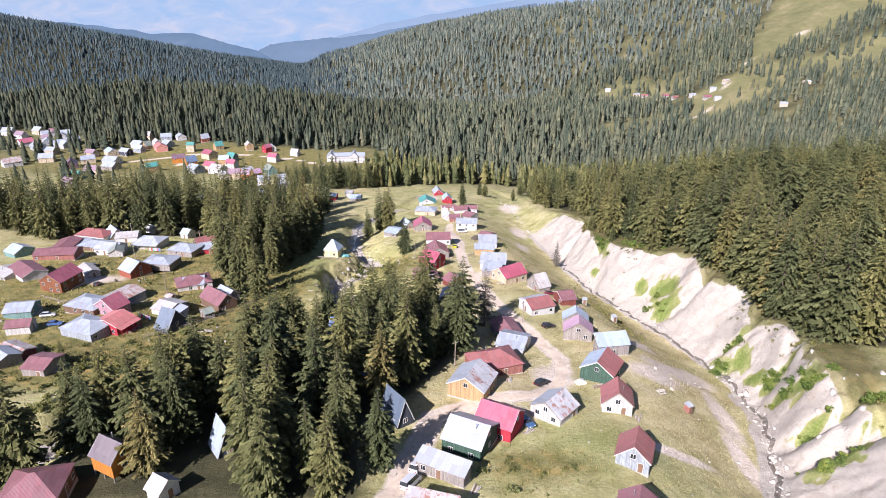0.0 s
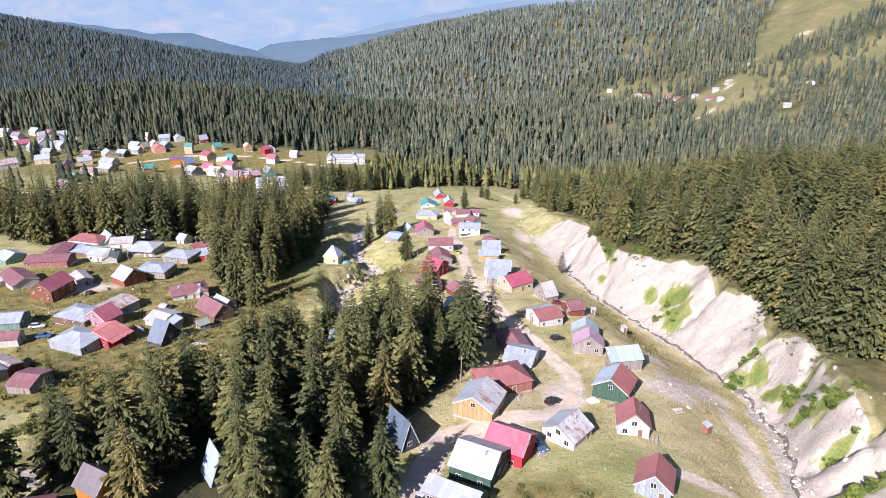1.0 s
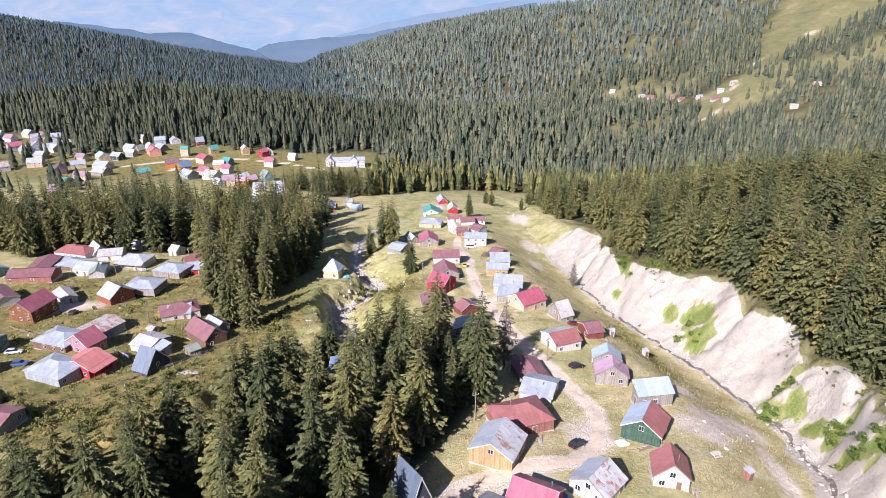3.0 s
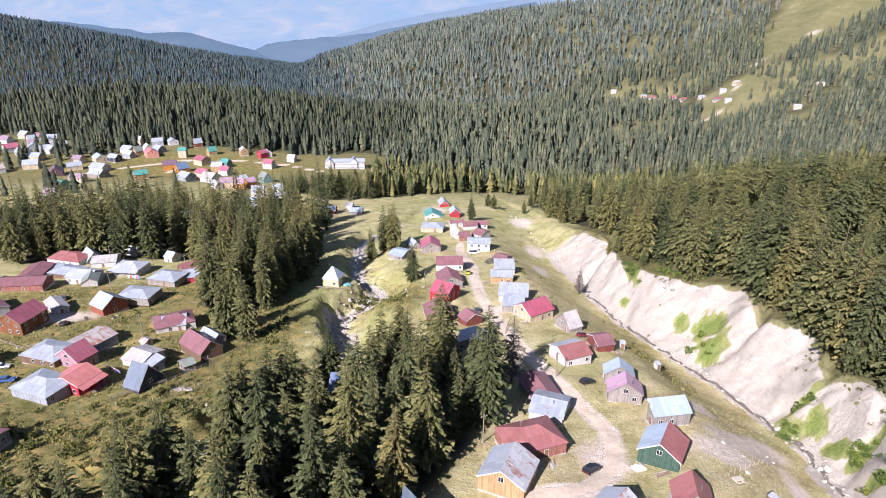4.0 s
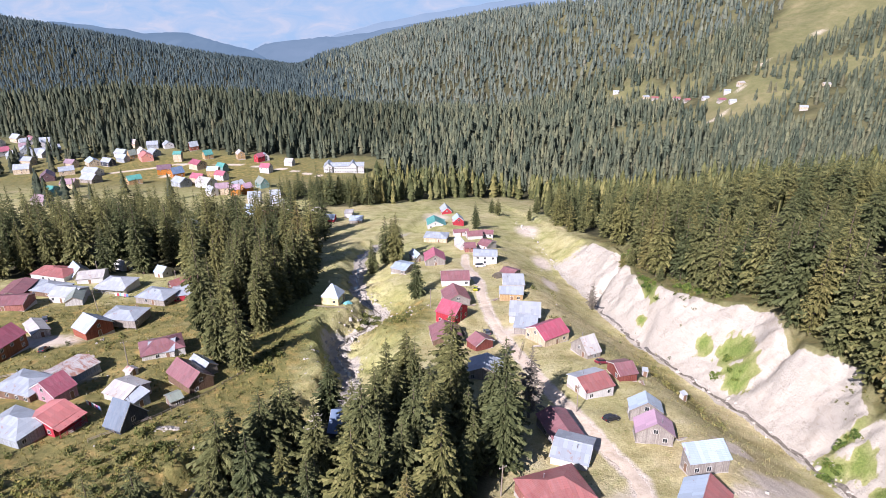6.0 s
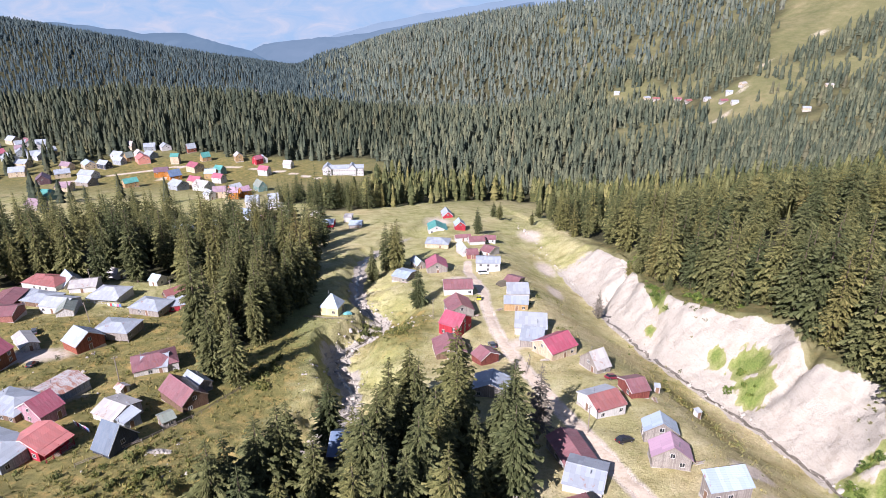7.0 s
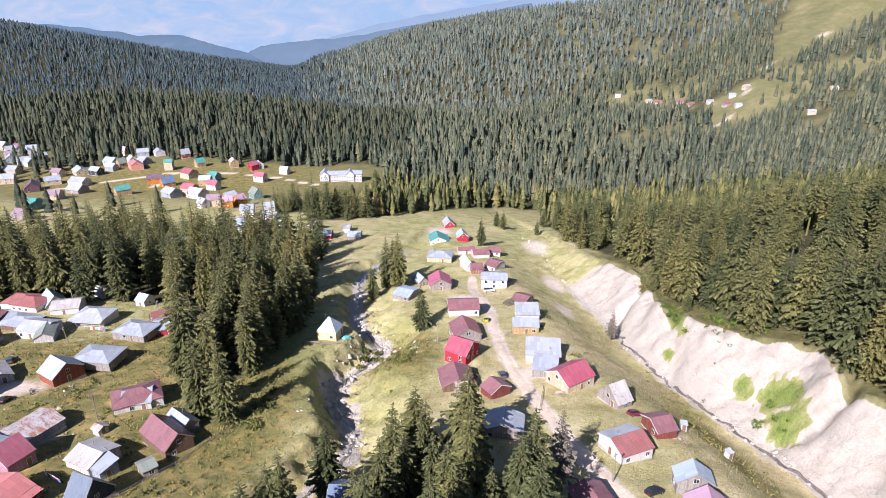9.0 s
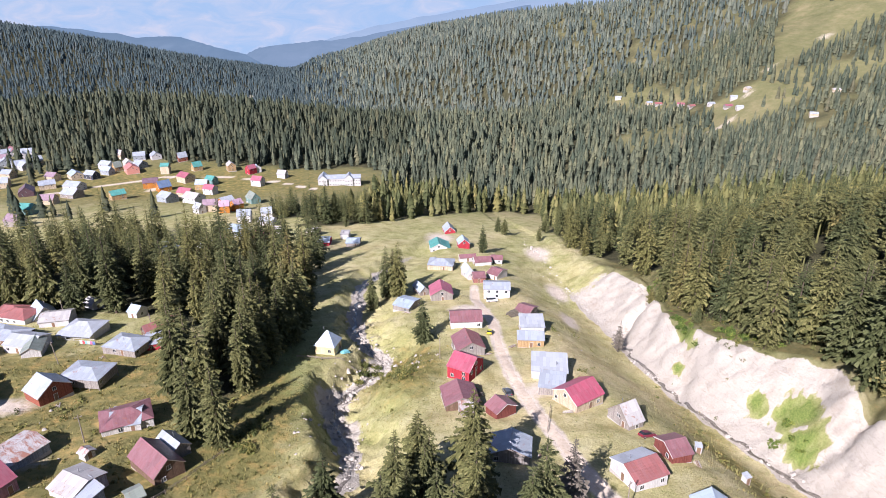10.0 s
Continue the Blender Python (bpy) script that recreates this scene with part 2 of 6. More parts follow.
    z = z + 283 * bump(x, y, -2100, 2400, 1250, 750) * smooth(1100, 1900, y)
    z = z + 0.5 * wave_noise(x, y, 38, 3) + 0.22 * wave_noise(x, y, 13, 4)
    return z

# ---------------------------------------------------------------- mesh helpers
def mesh_from(name, verts, faces, mats):
    """A mesh from an array of corners and an array of triangles or quads."""
    verts, faces = np.asarray(verts, np.float32), np.asarray(faces, np.int32)
    me = bpy.data.meshes.new(name)
    n, k = faces.shape
    me.vertices.add(len(verts))
    me.vertices.foreach_set("co", verts.ravel())
    me.loops.add(n * k)
    me.loops.foreach_set("vertex_index", faces.ravel())
    me.polygons.add(n)
    me.polygons.foreach_set("loop_start", np.arange(n, dtype=np.int32) * k)
    me.update(calc_edges=True)
    for m in mats if isinstance(mats, (list, tuple)) else [mats]:
        me.materials.append(m)
    return me


def inside(px, py, poly):
    """Which points lie in a polygon."""
    hit = np.zeros(np.shape(px), bool)
    for (ax, ay), (bx, by) in zip(poly, poly[1:] + poly[:1]):
        cross = (ay > py) != (by > py)
        hit ^= cross & (px < (bx - ax) * (py - ay) / (by - ay + 1e-9) + ax)
    return hit


def edge_distance(px, py, poly):
    closed = [(x, y, 0) for x, y in poly + poly[:1]]
    return lerp_path(np.asarray(px, float), np.asarray(py, float), closed)[0]


# ---------------------------------------------------------------- plan: woods, tracks
GROVE = [(-84, 84), (-76, 104), (-66, 116), (-52, 124), (-47, 142), (-47, 174), (-30, 176), (-12, 182), (5, 174), (7, 152), (3, 135), (-5, 118), (-12, 100), (-10, 78), (-60, 78)]
LEFT_WOOD = [(-72, 196), (-64, 225), (-62, 250), (-58, 300), (-66, 335), (-72, 400), (-157, 405), (-190, 430), (-218, 408), (-250, 378), (-330, 400), (-330, 330), (-226, 301), (-178, 276), (-140, 288), (-118, 284), (-97, 268), (-90, 246), (-86, 222)]
VALLEY_WOOD = [(-110, 455), (-60, 465), (-25, 505), (40, 565), (72, 560), (62, 470), (60, 400), (69, 352), (77, 322), (79, 305), (76, 292), (74, 278), (78, 258), (84, 244), (91, 234), (99, 222), (97, 212), (94.5, 203), (95.5, 195), (99, 186), (101, 178), (95, 167), (98, 156), (98, 148), (98, 141), (106, 134), (330, 110), (700, 420), (1600, 1000), (1500, 1500), (800, 2000), (200, 2600), (-450, 3300), (-900, 2900), (-420, 1700), (-240, 1060), (-800, 1000), (-900, 900), (-620, 790), (-445, 765), (-400, 742), (-372, 748), (-252, 724), (-139, 690), (-88, 708), (-62, 690), (-58, 600), (-72, 530)]
HOTEL_WOOD = [(-128, 485), (-100, 490), (-64, 480), (-40, 505), (-25, 535), (-35, 575), (-85, 572), (-110, 555), (-140, 530)]
LEFT_MOUNTAIN = [(-700, 1250), (-330, 1450), (-400, 1900), (-480, 2500), (-700, 3200), (-2200, 2900), (-2000, 1900), (-1200, 1300)]
ROAD = [(-14, 70, 2.4), (-8, 84, 2.4), (-2, 112, 2.4), (8, 118, 2.2), (22, 121, 2.0), (29, 129, 2.0), (31, 143, 1.9), (27, 156, 1.9), (23, 172, 1.9), (18, 190, 1.8), (13, 210, 1.8), (9, 232, 1.8), (7.5, 258, 1.7), (8, 277, 1.7), (3, 303, 1.6), (4, 322, 1.3)]
FAR_TRACKS = [
    [(-345, 600, 3), (-300, 640, 3), (-262, 668, 3), (-268, 640, 2.5), (-262, 612, 2.5)],
    [(-262, 668, 3), (-215, 665, 3), (-160, 645, 3), (-120, 620, 3)],
    [(205, 792, 2), (232, 776, 2), (272, 800, 2), (318, 842, 2), (390, 905, 2), (430, 960, 2.4), (520, 1030, 2.4), (640, 1075, 3)],
]
CLEARINGS = [
    [(196, 775), (250, 760), (330, 800), (390, 850), (480, 880), (500, 940), (380, 960), (300, 905), (240, 880), (200, 830)],
    [(215, 1080), (290, 1010), (380, 985), (400, 1030), (300, 1090)],
    [(420, 930), (560, 900), (760, 930), (760, 1010), (640, 985), (520, 965), (440, 985)],
    [(-305, 1325), (-262, 1315), (-228, 1390), (-262, 1410)],
    [(-570, 1700), (-440, 1670), (-390, 1770), (-510, 1810)],
    [(455, 960), (520, 1000), (640, 1040), (900, 1030), (1300, 1000), (1200, 1500), (700, 1330), (560, 1180), (500, 1080)],
]


def ground_masks(x, y):
    d, _, side = lerp_path(x, y, RIM)
    right = np.where(side > 0, d, -d) + 1.3 * wave_noise(x, y, 26, 21)
    rd, _, rside = lerp_path(x, y, RAVINE)
    near = smooth(352, 318, y) * smooth(55, 75, y)
    rock = np.where((rside > 0) & (right < 0.6), 1.0, 0.0) * smooth(1.0, -1.5, right) + np.where(rside > 0, 0.0, smooth(np.maximum(np.where(y < 148, 6.0, 2.6) + 1.5 * wave_noise(x, y, 18, 24), 1.5), 1.0, rd))
    # overgrown tongues on the eroded face
    green = np.zeros_like(x)
    for cx, cy, rx, ry, turn in ((80, 203, 4.6, 6, 0), (82.5, 212, 5, 6.5, 0.3), (77, 221, 2.4, 4.5, 0), (83, 161, 3.4, 5.5, 0), (87.5, 158, 2.5, 4, 0), (88, 165.5, 4, 1.6, 0), (86.5, 148.5, 2.2, 3.6, 0), (89, 142.5, 4, 2, 0.4), (88, 129.5, 3.5, 3, 0), (85.5, 133, 2, 2.5, 0), (83.5, 117, 4, 1.6, 0), (94, 116, 4, 3, 0), (71.5, 262, 1.8, 9, 0), (79, 290, 4, 12, 0), (82, 104, 8, 3, 0.3), (66, 250, 1.6, 3, 0)):
        green = np.maximum(green, 1.3 * bump(x, y, cx, cy, rx, ry, turn) + 0.3 * wave_noise(x, y, 5, 31) + 0.15 * wave_noise(x, y, 2.2, 32) - 0.15)
    green = np.clip(green, 0, 1) * (rock > 0.2)
    rock = np.clip(rock - 1.4 * green, 0, 1) * near
    gd, _, _ = lerp_path(x, y, GULLY)
    rock = np.maximum(rock, smooth(np.maximum(3.6 + 2.2 * wave_noise(x, y, 11, 22), 1.5), 1.0, gd) * smooth(420, 340, y) * smooth(55, 75, y))
    for cx, cy, rx, ry in ((-43, 229, 5, 8), (-31, 252, 4, 7), (-37, 212, 4, 8), (-42, 280, 3.5, 10), (-44, 305, 3, 10), (-86, 104, 5, 4), (-71, 163.5, 3, 1.2), (-57, 144, 3.5, 1.2)):
        rock = np.maximum(rock, 1.1 * bump(x, y, cx, cy, rx, ry))
    pd, pw, _ = lerp_path(x, y, ROAD)
    earth = smooth(1.8, -0.6, pd - pw) * 0.85
    for cx, cy, rx, ry in ((57, 158, 5, 4), (54, 137, 7, 5), (62, 145, 9, 5), (70, 149, 6, 5), (70, 130, 3, 12), (67, 112, 2.4, 12), (48, 103, 9, 1.6), (12, 112, 9, 6), (27, 132, 6, 8), (0, 290, 9, 6), (-112, 190, 12, 6), (-70, 95, 9, 4), (43, 336, 6, 15), (40, 295, 4, 12), (44, 399, 8, 18), (-10, 430, 10, 20), (16, 222, 6, 5), (-130, 215, 14, 6), (-266, 1362, 26, 34), (-480, 1740, 60, 50)):
        earth = np.maximum(earth, (1.15 if cx > 45 and cy < 170 else 0.85) * bump(x, y, cx, cy, rx, ry))
    for far_track in FAR_TRACKS:
        fd, fw, _ = lerp_path(x, y, far_track)
        earth = np.maximum(earth, (0.55 if far_track[0][0] > 0 else 0.8) * smooth(1.3, 0.5, fd / fw))
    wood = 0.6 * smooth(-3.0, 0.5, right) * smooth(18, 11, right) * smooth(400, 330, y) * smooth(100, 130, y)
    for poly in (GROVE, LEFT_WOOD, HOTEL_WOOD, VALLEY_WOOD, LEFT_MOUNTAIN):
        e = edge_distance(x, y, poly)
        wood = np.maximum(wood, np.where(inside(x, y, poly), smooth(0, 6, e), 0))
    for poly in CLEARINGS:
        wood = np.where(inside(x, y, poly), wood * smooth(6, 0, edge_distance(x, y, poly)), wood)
    thin = (x > 230) & (y > 760)
    wood = np.where(thin & (wave_noise(x, y, np.where(y < 1150, 55, 90), 71) < 0.0), 0.35 * wood, wood)
    dry = 0.6 * bump(x, y, 30, 150, 42, 70) + 0.5 * bump(x, y, 10, 240, 35, 60) + 0.55 * bump(x, y, -105, 205, 45, 50) + 0.4 * bump(x, y, 62, 190, 16, 40) + smooth(700, 900, y) * 0.12
    scrub = 0.75 * bump(x, y, -95, 242, 22, 9) + 0.7 * bump(x, y, -112, 208, 18, 8) + 1.15 * bump(x, y, -75, 156, 17, 34, 0.5) + 0.9 * bump(x, y, -95, 138, 32, 16) + 0.95 * bump(x, y, -100, 185, 55, 42) + 1.0 * bump(x, y, -62, 205, 12, 28) + 0.8 * bump(x, y, 60, 200, 8, 45) + 0.75 * bump(x, y, 17, 93, 16, 7) + 0.85 * bump(x, y, -140, 228, 45, 36) + 1.1 * bump(x, y, -22, 242, 13, 22) + 0.8 * bump(x, y, -260, 640, 260, 110) + 0.7 * smooth(0, 2, right) * smooth(14, 8, right) * smooth(400, 330, y)
    lush = np.maximum(green * near, 0.75 * bump(x, y, -58, 228, 13, 42) + 0.5 * bump(x, y, 30, 100, 22, 10) + 0.3 * bump(x, y, 30, 190, 18, 30) + 0.5 * bump(x, y, -24, 232, 10, 28))
    return dict(rock=rock, earth=earth * (1 - wood), wood=wood, dry=np.clip(dry, 0, 1), lush=np.clip(lush, 0, 1), scrub=np.clip(scrub, 0, 1), alp=smooth(450, 640, y))


def graded(lo, hi, step, start, end, rate, back=1.06):
    """Even steps from lo to hi, growing steps beyond, to start and to end."""
    out = list(np.arange(lo, hi, step))
    s, v = step, out[-1]
    while v < end:
        s *= rate
        v += s
        out.append(v)
    s, v = step, lo
    while v > start:
        s *= back
        v -= s
        out.insert(0, v)
    return np.array(out)


def build_ground():
    west, east = graded(-150, 54, 1.3, -6000, 54, 1.06, 1.07), graded(56.5, 104, 0.8, 56.4, 6000, 1.07)
    xs = np.concatenate([west[west < 55.6], east[east > 56]])
    ys = graded(76, 320, 1.0, -900, 5200, 1.024, 1.15)
    gx, gy = np.meshgrid(xs, ys)
    gz = terrain(gx, gy)
    verts = np.stack([gx, gy, gz], -1).reshape(-1, 3)
    nx, ny = len(xs), len(ys)
    i = (np.arange(ny - 1)[:, None] * nx + np.arange(nx - 1)).ravel()
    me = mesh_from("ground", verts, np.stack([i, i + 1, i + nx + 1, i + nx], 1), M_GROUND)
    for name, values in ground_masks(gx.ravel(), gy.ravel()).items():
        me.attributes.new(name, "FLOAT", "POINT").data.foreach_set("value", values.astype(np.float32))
    me.polygons.foreach_set("use_smooth", np.ones(len(me.polygons), bool))
    return tagged(new("ground", me), "dry alpine meadow with bare chalky ravine slopes", "ground", kind="structure")


ground = build_ground()

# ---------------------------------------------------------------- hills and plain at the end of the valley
# Haze painted as emission: pale blue colours glow over a near-black base.
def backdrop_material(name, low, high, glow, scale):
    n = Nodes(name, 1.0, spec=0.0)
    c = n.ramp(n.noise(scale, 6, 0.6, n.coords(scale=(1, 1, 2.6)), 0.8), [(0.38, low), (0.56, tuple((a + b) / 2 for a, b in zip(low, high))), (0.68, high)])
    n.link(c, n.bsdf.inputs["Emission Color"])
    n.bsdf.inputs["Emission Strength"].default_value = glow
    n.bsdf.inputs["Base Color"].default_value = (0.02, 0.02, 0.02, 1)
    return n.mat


def far_hill(crest, depth, mat, label):
    """A long hill: its crest as (x, y, z), falling towards the valley and away from it."""
    rows = []
    fine = []
    for (ax, ay, az), (bx, by, bz) in zip(crest[:-1], crest[1:]):
        for k in range(12):
            u = k / 12
            fine.append((ax + u * (bx - ax), ay + u * (by - ay), az + u * (bz - az)))
    fine.append(crest[-1])
    f = np.array(fine)
    f[:, 2] += 4 * wave_noise(f[:, 0], f[:, 1], 160, 51) + 2 * wave_noise(f[:, 0], f[:, 1], 50, 52)
    for back, drop in ((-depth, 420), (-depth * 0.5, 170), (-depth * 0.2, 45), (0, 0), (depth * 0.5, 200)):
        r = f.copy()
        r[:, 1] += back
        r[:, 2] -= drop * (1 + 0.15 * wave_noise(r[:, 0], r[:, 1], 300, 53))
        rows.append(r)
    v = np.concatenate(rows)
    n = len(f)
    i = (np.arange(len(rows) - 1)[:, None] * n + np.arange(n - 1)).ravel()
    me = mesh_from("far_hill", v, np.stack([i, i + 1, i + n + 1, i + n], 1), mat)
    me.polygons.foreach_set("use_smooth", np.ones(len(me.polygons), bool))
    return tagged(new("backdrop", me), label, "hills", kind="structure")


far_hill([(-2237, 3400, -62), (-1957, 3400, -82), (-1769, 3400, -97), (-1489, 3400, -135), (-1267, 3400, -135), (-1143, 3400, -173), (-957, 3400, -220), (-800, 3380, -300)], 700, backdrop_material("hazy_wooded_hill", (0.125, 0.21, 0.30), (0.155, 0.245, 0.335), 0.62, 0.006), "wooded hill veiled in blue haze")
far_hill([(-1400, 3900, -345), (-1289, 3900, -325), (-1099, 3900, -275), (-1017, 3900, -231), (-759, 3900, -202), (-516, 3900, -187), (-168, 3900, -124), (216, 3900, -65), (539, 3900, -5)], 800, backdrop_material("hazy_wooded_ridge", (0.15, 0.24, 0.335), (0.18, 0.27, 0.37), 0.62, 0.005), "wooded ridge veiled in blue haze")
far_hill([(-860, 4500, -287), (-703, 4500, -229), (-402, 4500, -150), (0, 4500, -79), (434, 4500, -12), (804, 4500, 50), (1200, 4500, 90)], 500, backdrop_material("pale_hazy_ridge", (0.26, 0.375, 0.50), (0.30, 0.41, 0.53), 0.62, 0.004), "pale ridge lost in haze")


# The plain's haze is likewise only its glowing pale blue colour.
def build_distance():
    xs = np.linspace(-5600, 5600, 60)
    v = [(x, 4950 - 0.00001 * x * x, z) for z in (-900, -250, 60, 420) for x in xs]
    n = len(xs)
    i = (np.arange(3)[:, None] * n + np.arange(n - 1)).ravel()
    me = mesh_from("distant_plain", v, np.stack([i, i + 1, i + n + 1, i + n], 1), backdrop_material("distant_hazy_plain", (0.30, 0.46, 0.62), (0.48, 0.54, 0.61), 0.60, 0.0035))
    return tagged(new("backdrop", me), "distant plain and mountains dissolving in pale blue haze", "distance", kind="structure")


build_distance()

# ---------------------------------------------------------------- houses
def link_bm(name, bm, mat, parent, label=""):
    me = bpy.data.meshes.new(name)
    bmesh.ops.recalc_face_normals(bm, faces=bm.faces)
    bm.to_mesh(me)
    bm.free()
    me.materials.append(mat)
    return child(name, me, parent, label)


def child(name, me, parent, label="", at=None):
    ob = new(name, me)
    ob.parent = parent
    if at is not None:
        ob.matrix_basis = at
    if label:
        tagged(ob, label)
    return ob


def box(bm, x0, x1, y0, y1, z0, z1):
    c = [bm.verts.new((x, y, z)) for z in (z0, z1) for x, y in ((x0, y0), (x1, y0), (x1, y1), (x0, y1))]
    for q in ((0, 1, 2, 3), (4, 5, 6, 7), (0, 1, 5, 4), (1, 2, 6, 5), (2, 3, 7, 6), (3, 0, 4, 7)):
        bm.faces.new([c[k] for k in q])
    return c


def prism(bm, outline, x0, x1):
    """An outline in y and z, drawn out from x0 to x1."""
    a = [bm.verts.new((x0, y, z)) for y, z in outline]
    b = [bm.verts.new((x1, y, z)) for y, z in outline]
    bm.faces.new(a)
    bm.faces.new(b[::-1])
    for k in range(len(a)):
        n = (k + 1) % len(a)
        bm.faces.new((a[k], b[k], b[n], a[n]))


def slab(bm, quad, thick):
    """A plate with the given upper face."""
    top = [Vector(p) for p in quad]
    nrm = (top[1] - top[0]).cross(top[2] - top[0]).normalized()
    if nrm.z < 0:
        nrm = -nrm
    a = [bm.verts.new(p) for p in top]
    b = [bm.verts.new(p - nrm * thick) for p in top]
    bm.faces.new(a)
    bm.faces.new(b[::-1])
    for k in range(len(a)):
        n = (k + 1) % len(a)
        bm.faces.new((a[k], a[n], b[n], b[k]))


def roof_material(name, colour, rust=0.0, rough=0.42, worn=0.25):
    """Painted or zinc sheets: each sheet a little different, streaked and rusted."""
    n = Nodes(name, rough, 0.0, 0.4)
    where = n.coords()
    sheets = n.tree.nodes.new("ShaderNodeTexBrick")
    sheets.inputs["Scale"].default_value = 1.0
    sheets.inputs["Brick Width"].default_value = 0.95
    sheets.inputs["Row Height"].default_value = 2.1
    sheets.inputs["Mortar Size"].default_value = 0.012
    sheets.offset = 0.0
    lo = tuple(v * (1 - worn) for v in colour)
    sheets.inputs["Color1"].default_value = (*colour, 1)
    sheets.inputs["Color2"].default_value = (*lo, 1)
    sheets.inputs["Mortar"].default_value = (*(v * 0.6 for v in colour), 1)
    n.link(where, sheets.inputs["Vector"])
    c = n.mix(n.ramp(n.noise(0.7, 5, 0.7, n.coords(scale=(2.2, 0.5, 1))), [(0.35, 0.0), (0.75, 0.45)]), sheets.outputs["Color"], tuple(0.5 * v + 0.16 for v in colour))
    c = n.mix(n.math("MULTIPLY", n.chance(), 0.4), c, n.mix(1.0, c, (0.72, 0.72, 0.75), "MULTIPLY"))
    if rust:
        c = n.mix(n.ramp(n.noise(0.55, 6, 0.7, n.coords(scale=(1.6, 0.8, 1)), 0.6), [(0.62 - rust * 0.3, 0.0), (0.70 - rust * 0.2, 0.85)]), c, (0.27, 0.10, 0.055))
    ribs = n.tree.nodes.new("ShaderNodeTexWave")
    ribs.bands_direction = "X"
    ribs.inputs["Scale"].default_value = 1.6
    n.link(where, ribs.inputs["Vector"])
    return n.done(c, ribs.outputs["Fac"], 0.5, 0.03)


def wall_material(name, colour, planks=True, fade=0.35, upright=True):
    n = Nodes(name, 0.85, 0.0, 0.2)
    grain = n.noise(1.6, 6, 0.7, n.coords(scale=(5, 5, 0.35) if upright else (0.4, 0.4, 6)))
    c = n.ramp(grain, [(0.28, tuple(v * (1 - fade) for v in colour)), (0.52, colour), (0.76, tuple(min(1, v * (1 + fade * 0.6) + 0.03) for v in colour))])
    c = n.mix(n.ramp(n.noise(0.35, 4), [(0.4, 0.0), (0.75, 0.4)]), c, n.mix(1.0, c, (0.68, 0.66, 0.64), "MULTIPLY"))
    if not planks:
        return n.done(c, n.noise(6, 4), 0.3, 0.02)
    boards = n.tree.nodes.new("ShaderNodeTexBrick")
    boards.inputs["Scale"].default_value = 1.0
    boards.inputs["Brick Width"].default_value = 40.0 if not upright else 0.2
    boards.inputs["Row Height"].default_value = 0.2 if not upright else 40.0
    boards.inputs["Mortar Size"].default_value = 0.012
    boards.inputs["Color1"].default_value, boards.inputs["Color2"].default_value, boards.inputs["Mortar"].default_value = (1, 1, 1, 1), (0.62, 0.6, 0.58, 1), (0.25, 0.22, 0.2, 1)
    boards.offset = 0.0
    mix = n.add("ShaderNodeCombineXYZ")
    split = n.add("ShaderNodeSeparateXYZ")
    n.link(n.coords(), split.inputs[0])
    n.link(n.math("ADD", split.outputs[0], split.outputs[1]), mix.inputs[0])
    n.link(split.outputs[2], mix.inputs[1])
    n.link(mix.outputs[0], boards.inputs["Vector"])
    return n.done(n.mix(0.8, c, boards.outputs["Color"], "MULTIPLY"), boards.outputs["Fac"], 0.6, -0.02)


ROOFS = {}
for key, word, colour, rust in (
    ("white", "white sheet-metal", (0.43, 0.465, 0.50), 0.0), ("pale", "pale grey metal", (0.37, 0.415, 0.46), 0.06), ("cream", "off-white metal", (0.48, 0.465, 0.44), 0.10),
    ("crimson", "crimson metal", (0.40, 0.075, 0.12), 0.0), ("crimson_dark", "dark crimson metal", (0.34, 0.09, 0.125), 0.0), ("brick", "faded brick-red metal", (0.34, 0.12, 0.11), 0.05),
    ("brown", "maroon-brown metal", (0.25, 0.105, 0.115), 0.05), ("pinkred", "pinkish red metal", (0.43, 0.115, 0.165), 0.0), ("salmon", "salmon-red metal", (0.58, 0.20, 0.18), 0.0),
    ("lilac", "faded lilac metal", (0.50, 0.32, 0.41), 0.05), ("mauve_roof", "mauve-grey metal", (0.32, 0.22, 0.26), 0.0), ("plum", "dark plum metal", (0.16, 0.09, 0.12), 0.0),
    ("bluegrey", "blue-grey metal", (0.40, 0.49, 0.58), 0.04), ("slate", "dark slate-blue metal", (0.10, 0.14, 0.19), 0.0), ("navy", "blue metal", (0.12, 0.19, 0.31), 0.0),
    ("umber", "dark brownish grey", (0.15, 0.12, 0.13), 0.0), ("teal", "sea-green metal", (0.07, 0.30, 0.26), 0.0), ("mossgrey", "mossy green-grey metal", (0.24, 0.28, 0.23), 0.1),
    ("rusty", "rust-streaked pale metal", (0.48, 0.47, 0.46), 0.55), ("patched", "patched white and rusty metal", (0.52, 0.53, 0.54), 0.35)):
    ROOFS[key] = (roof_material("roof_" + key, colour, rust), word)
WALLS = {}
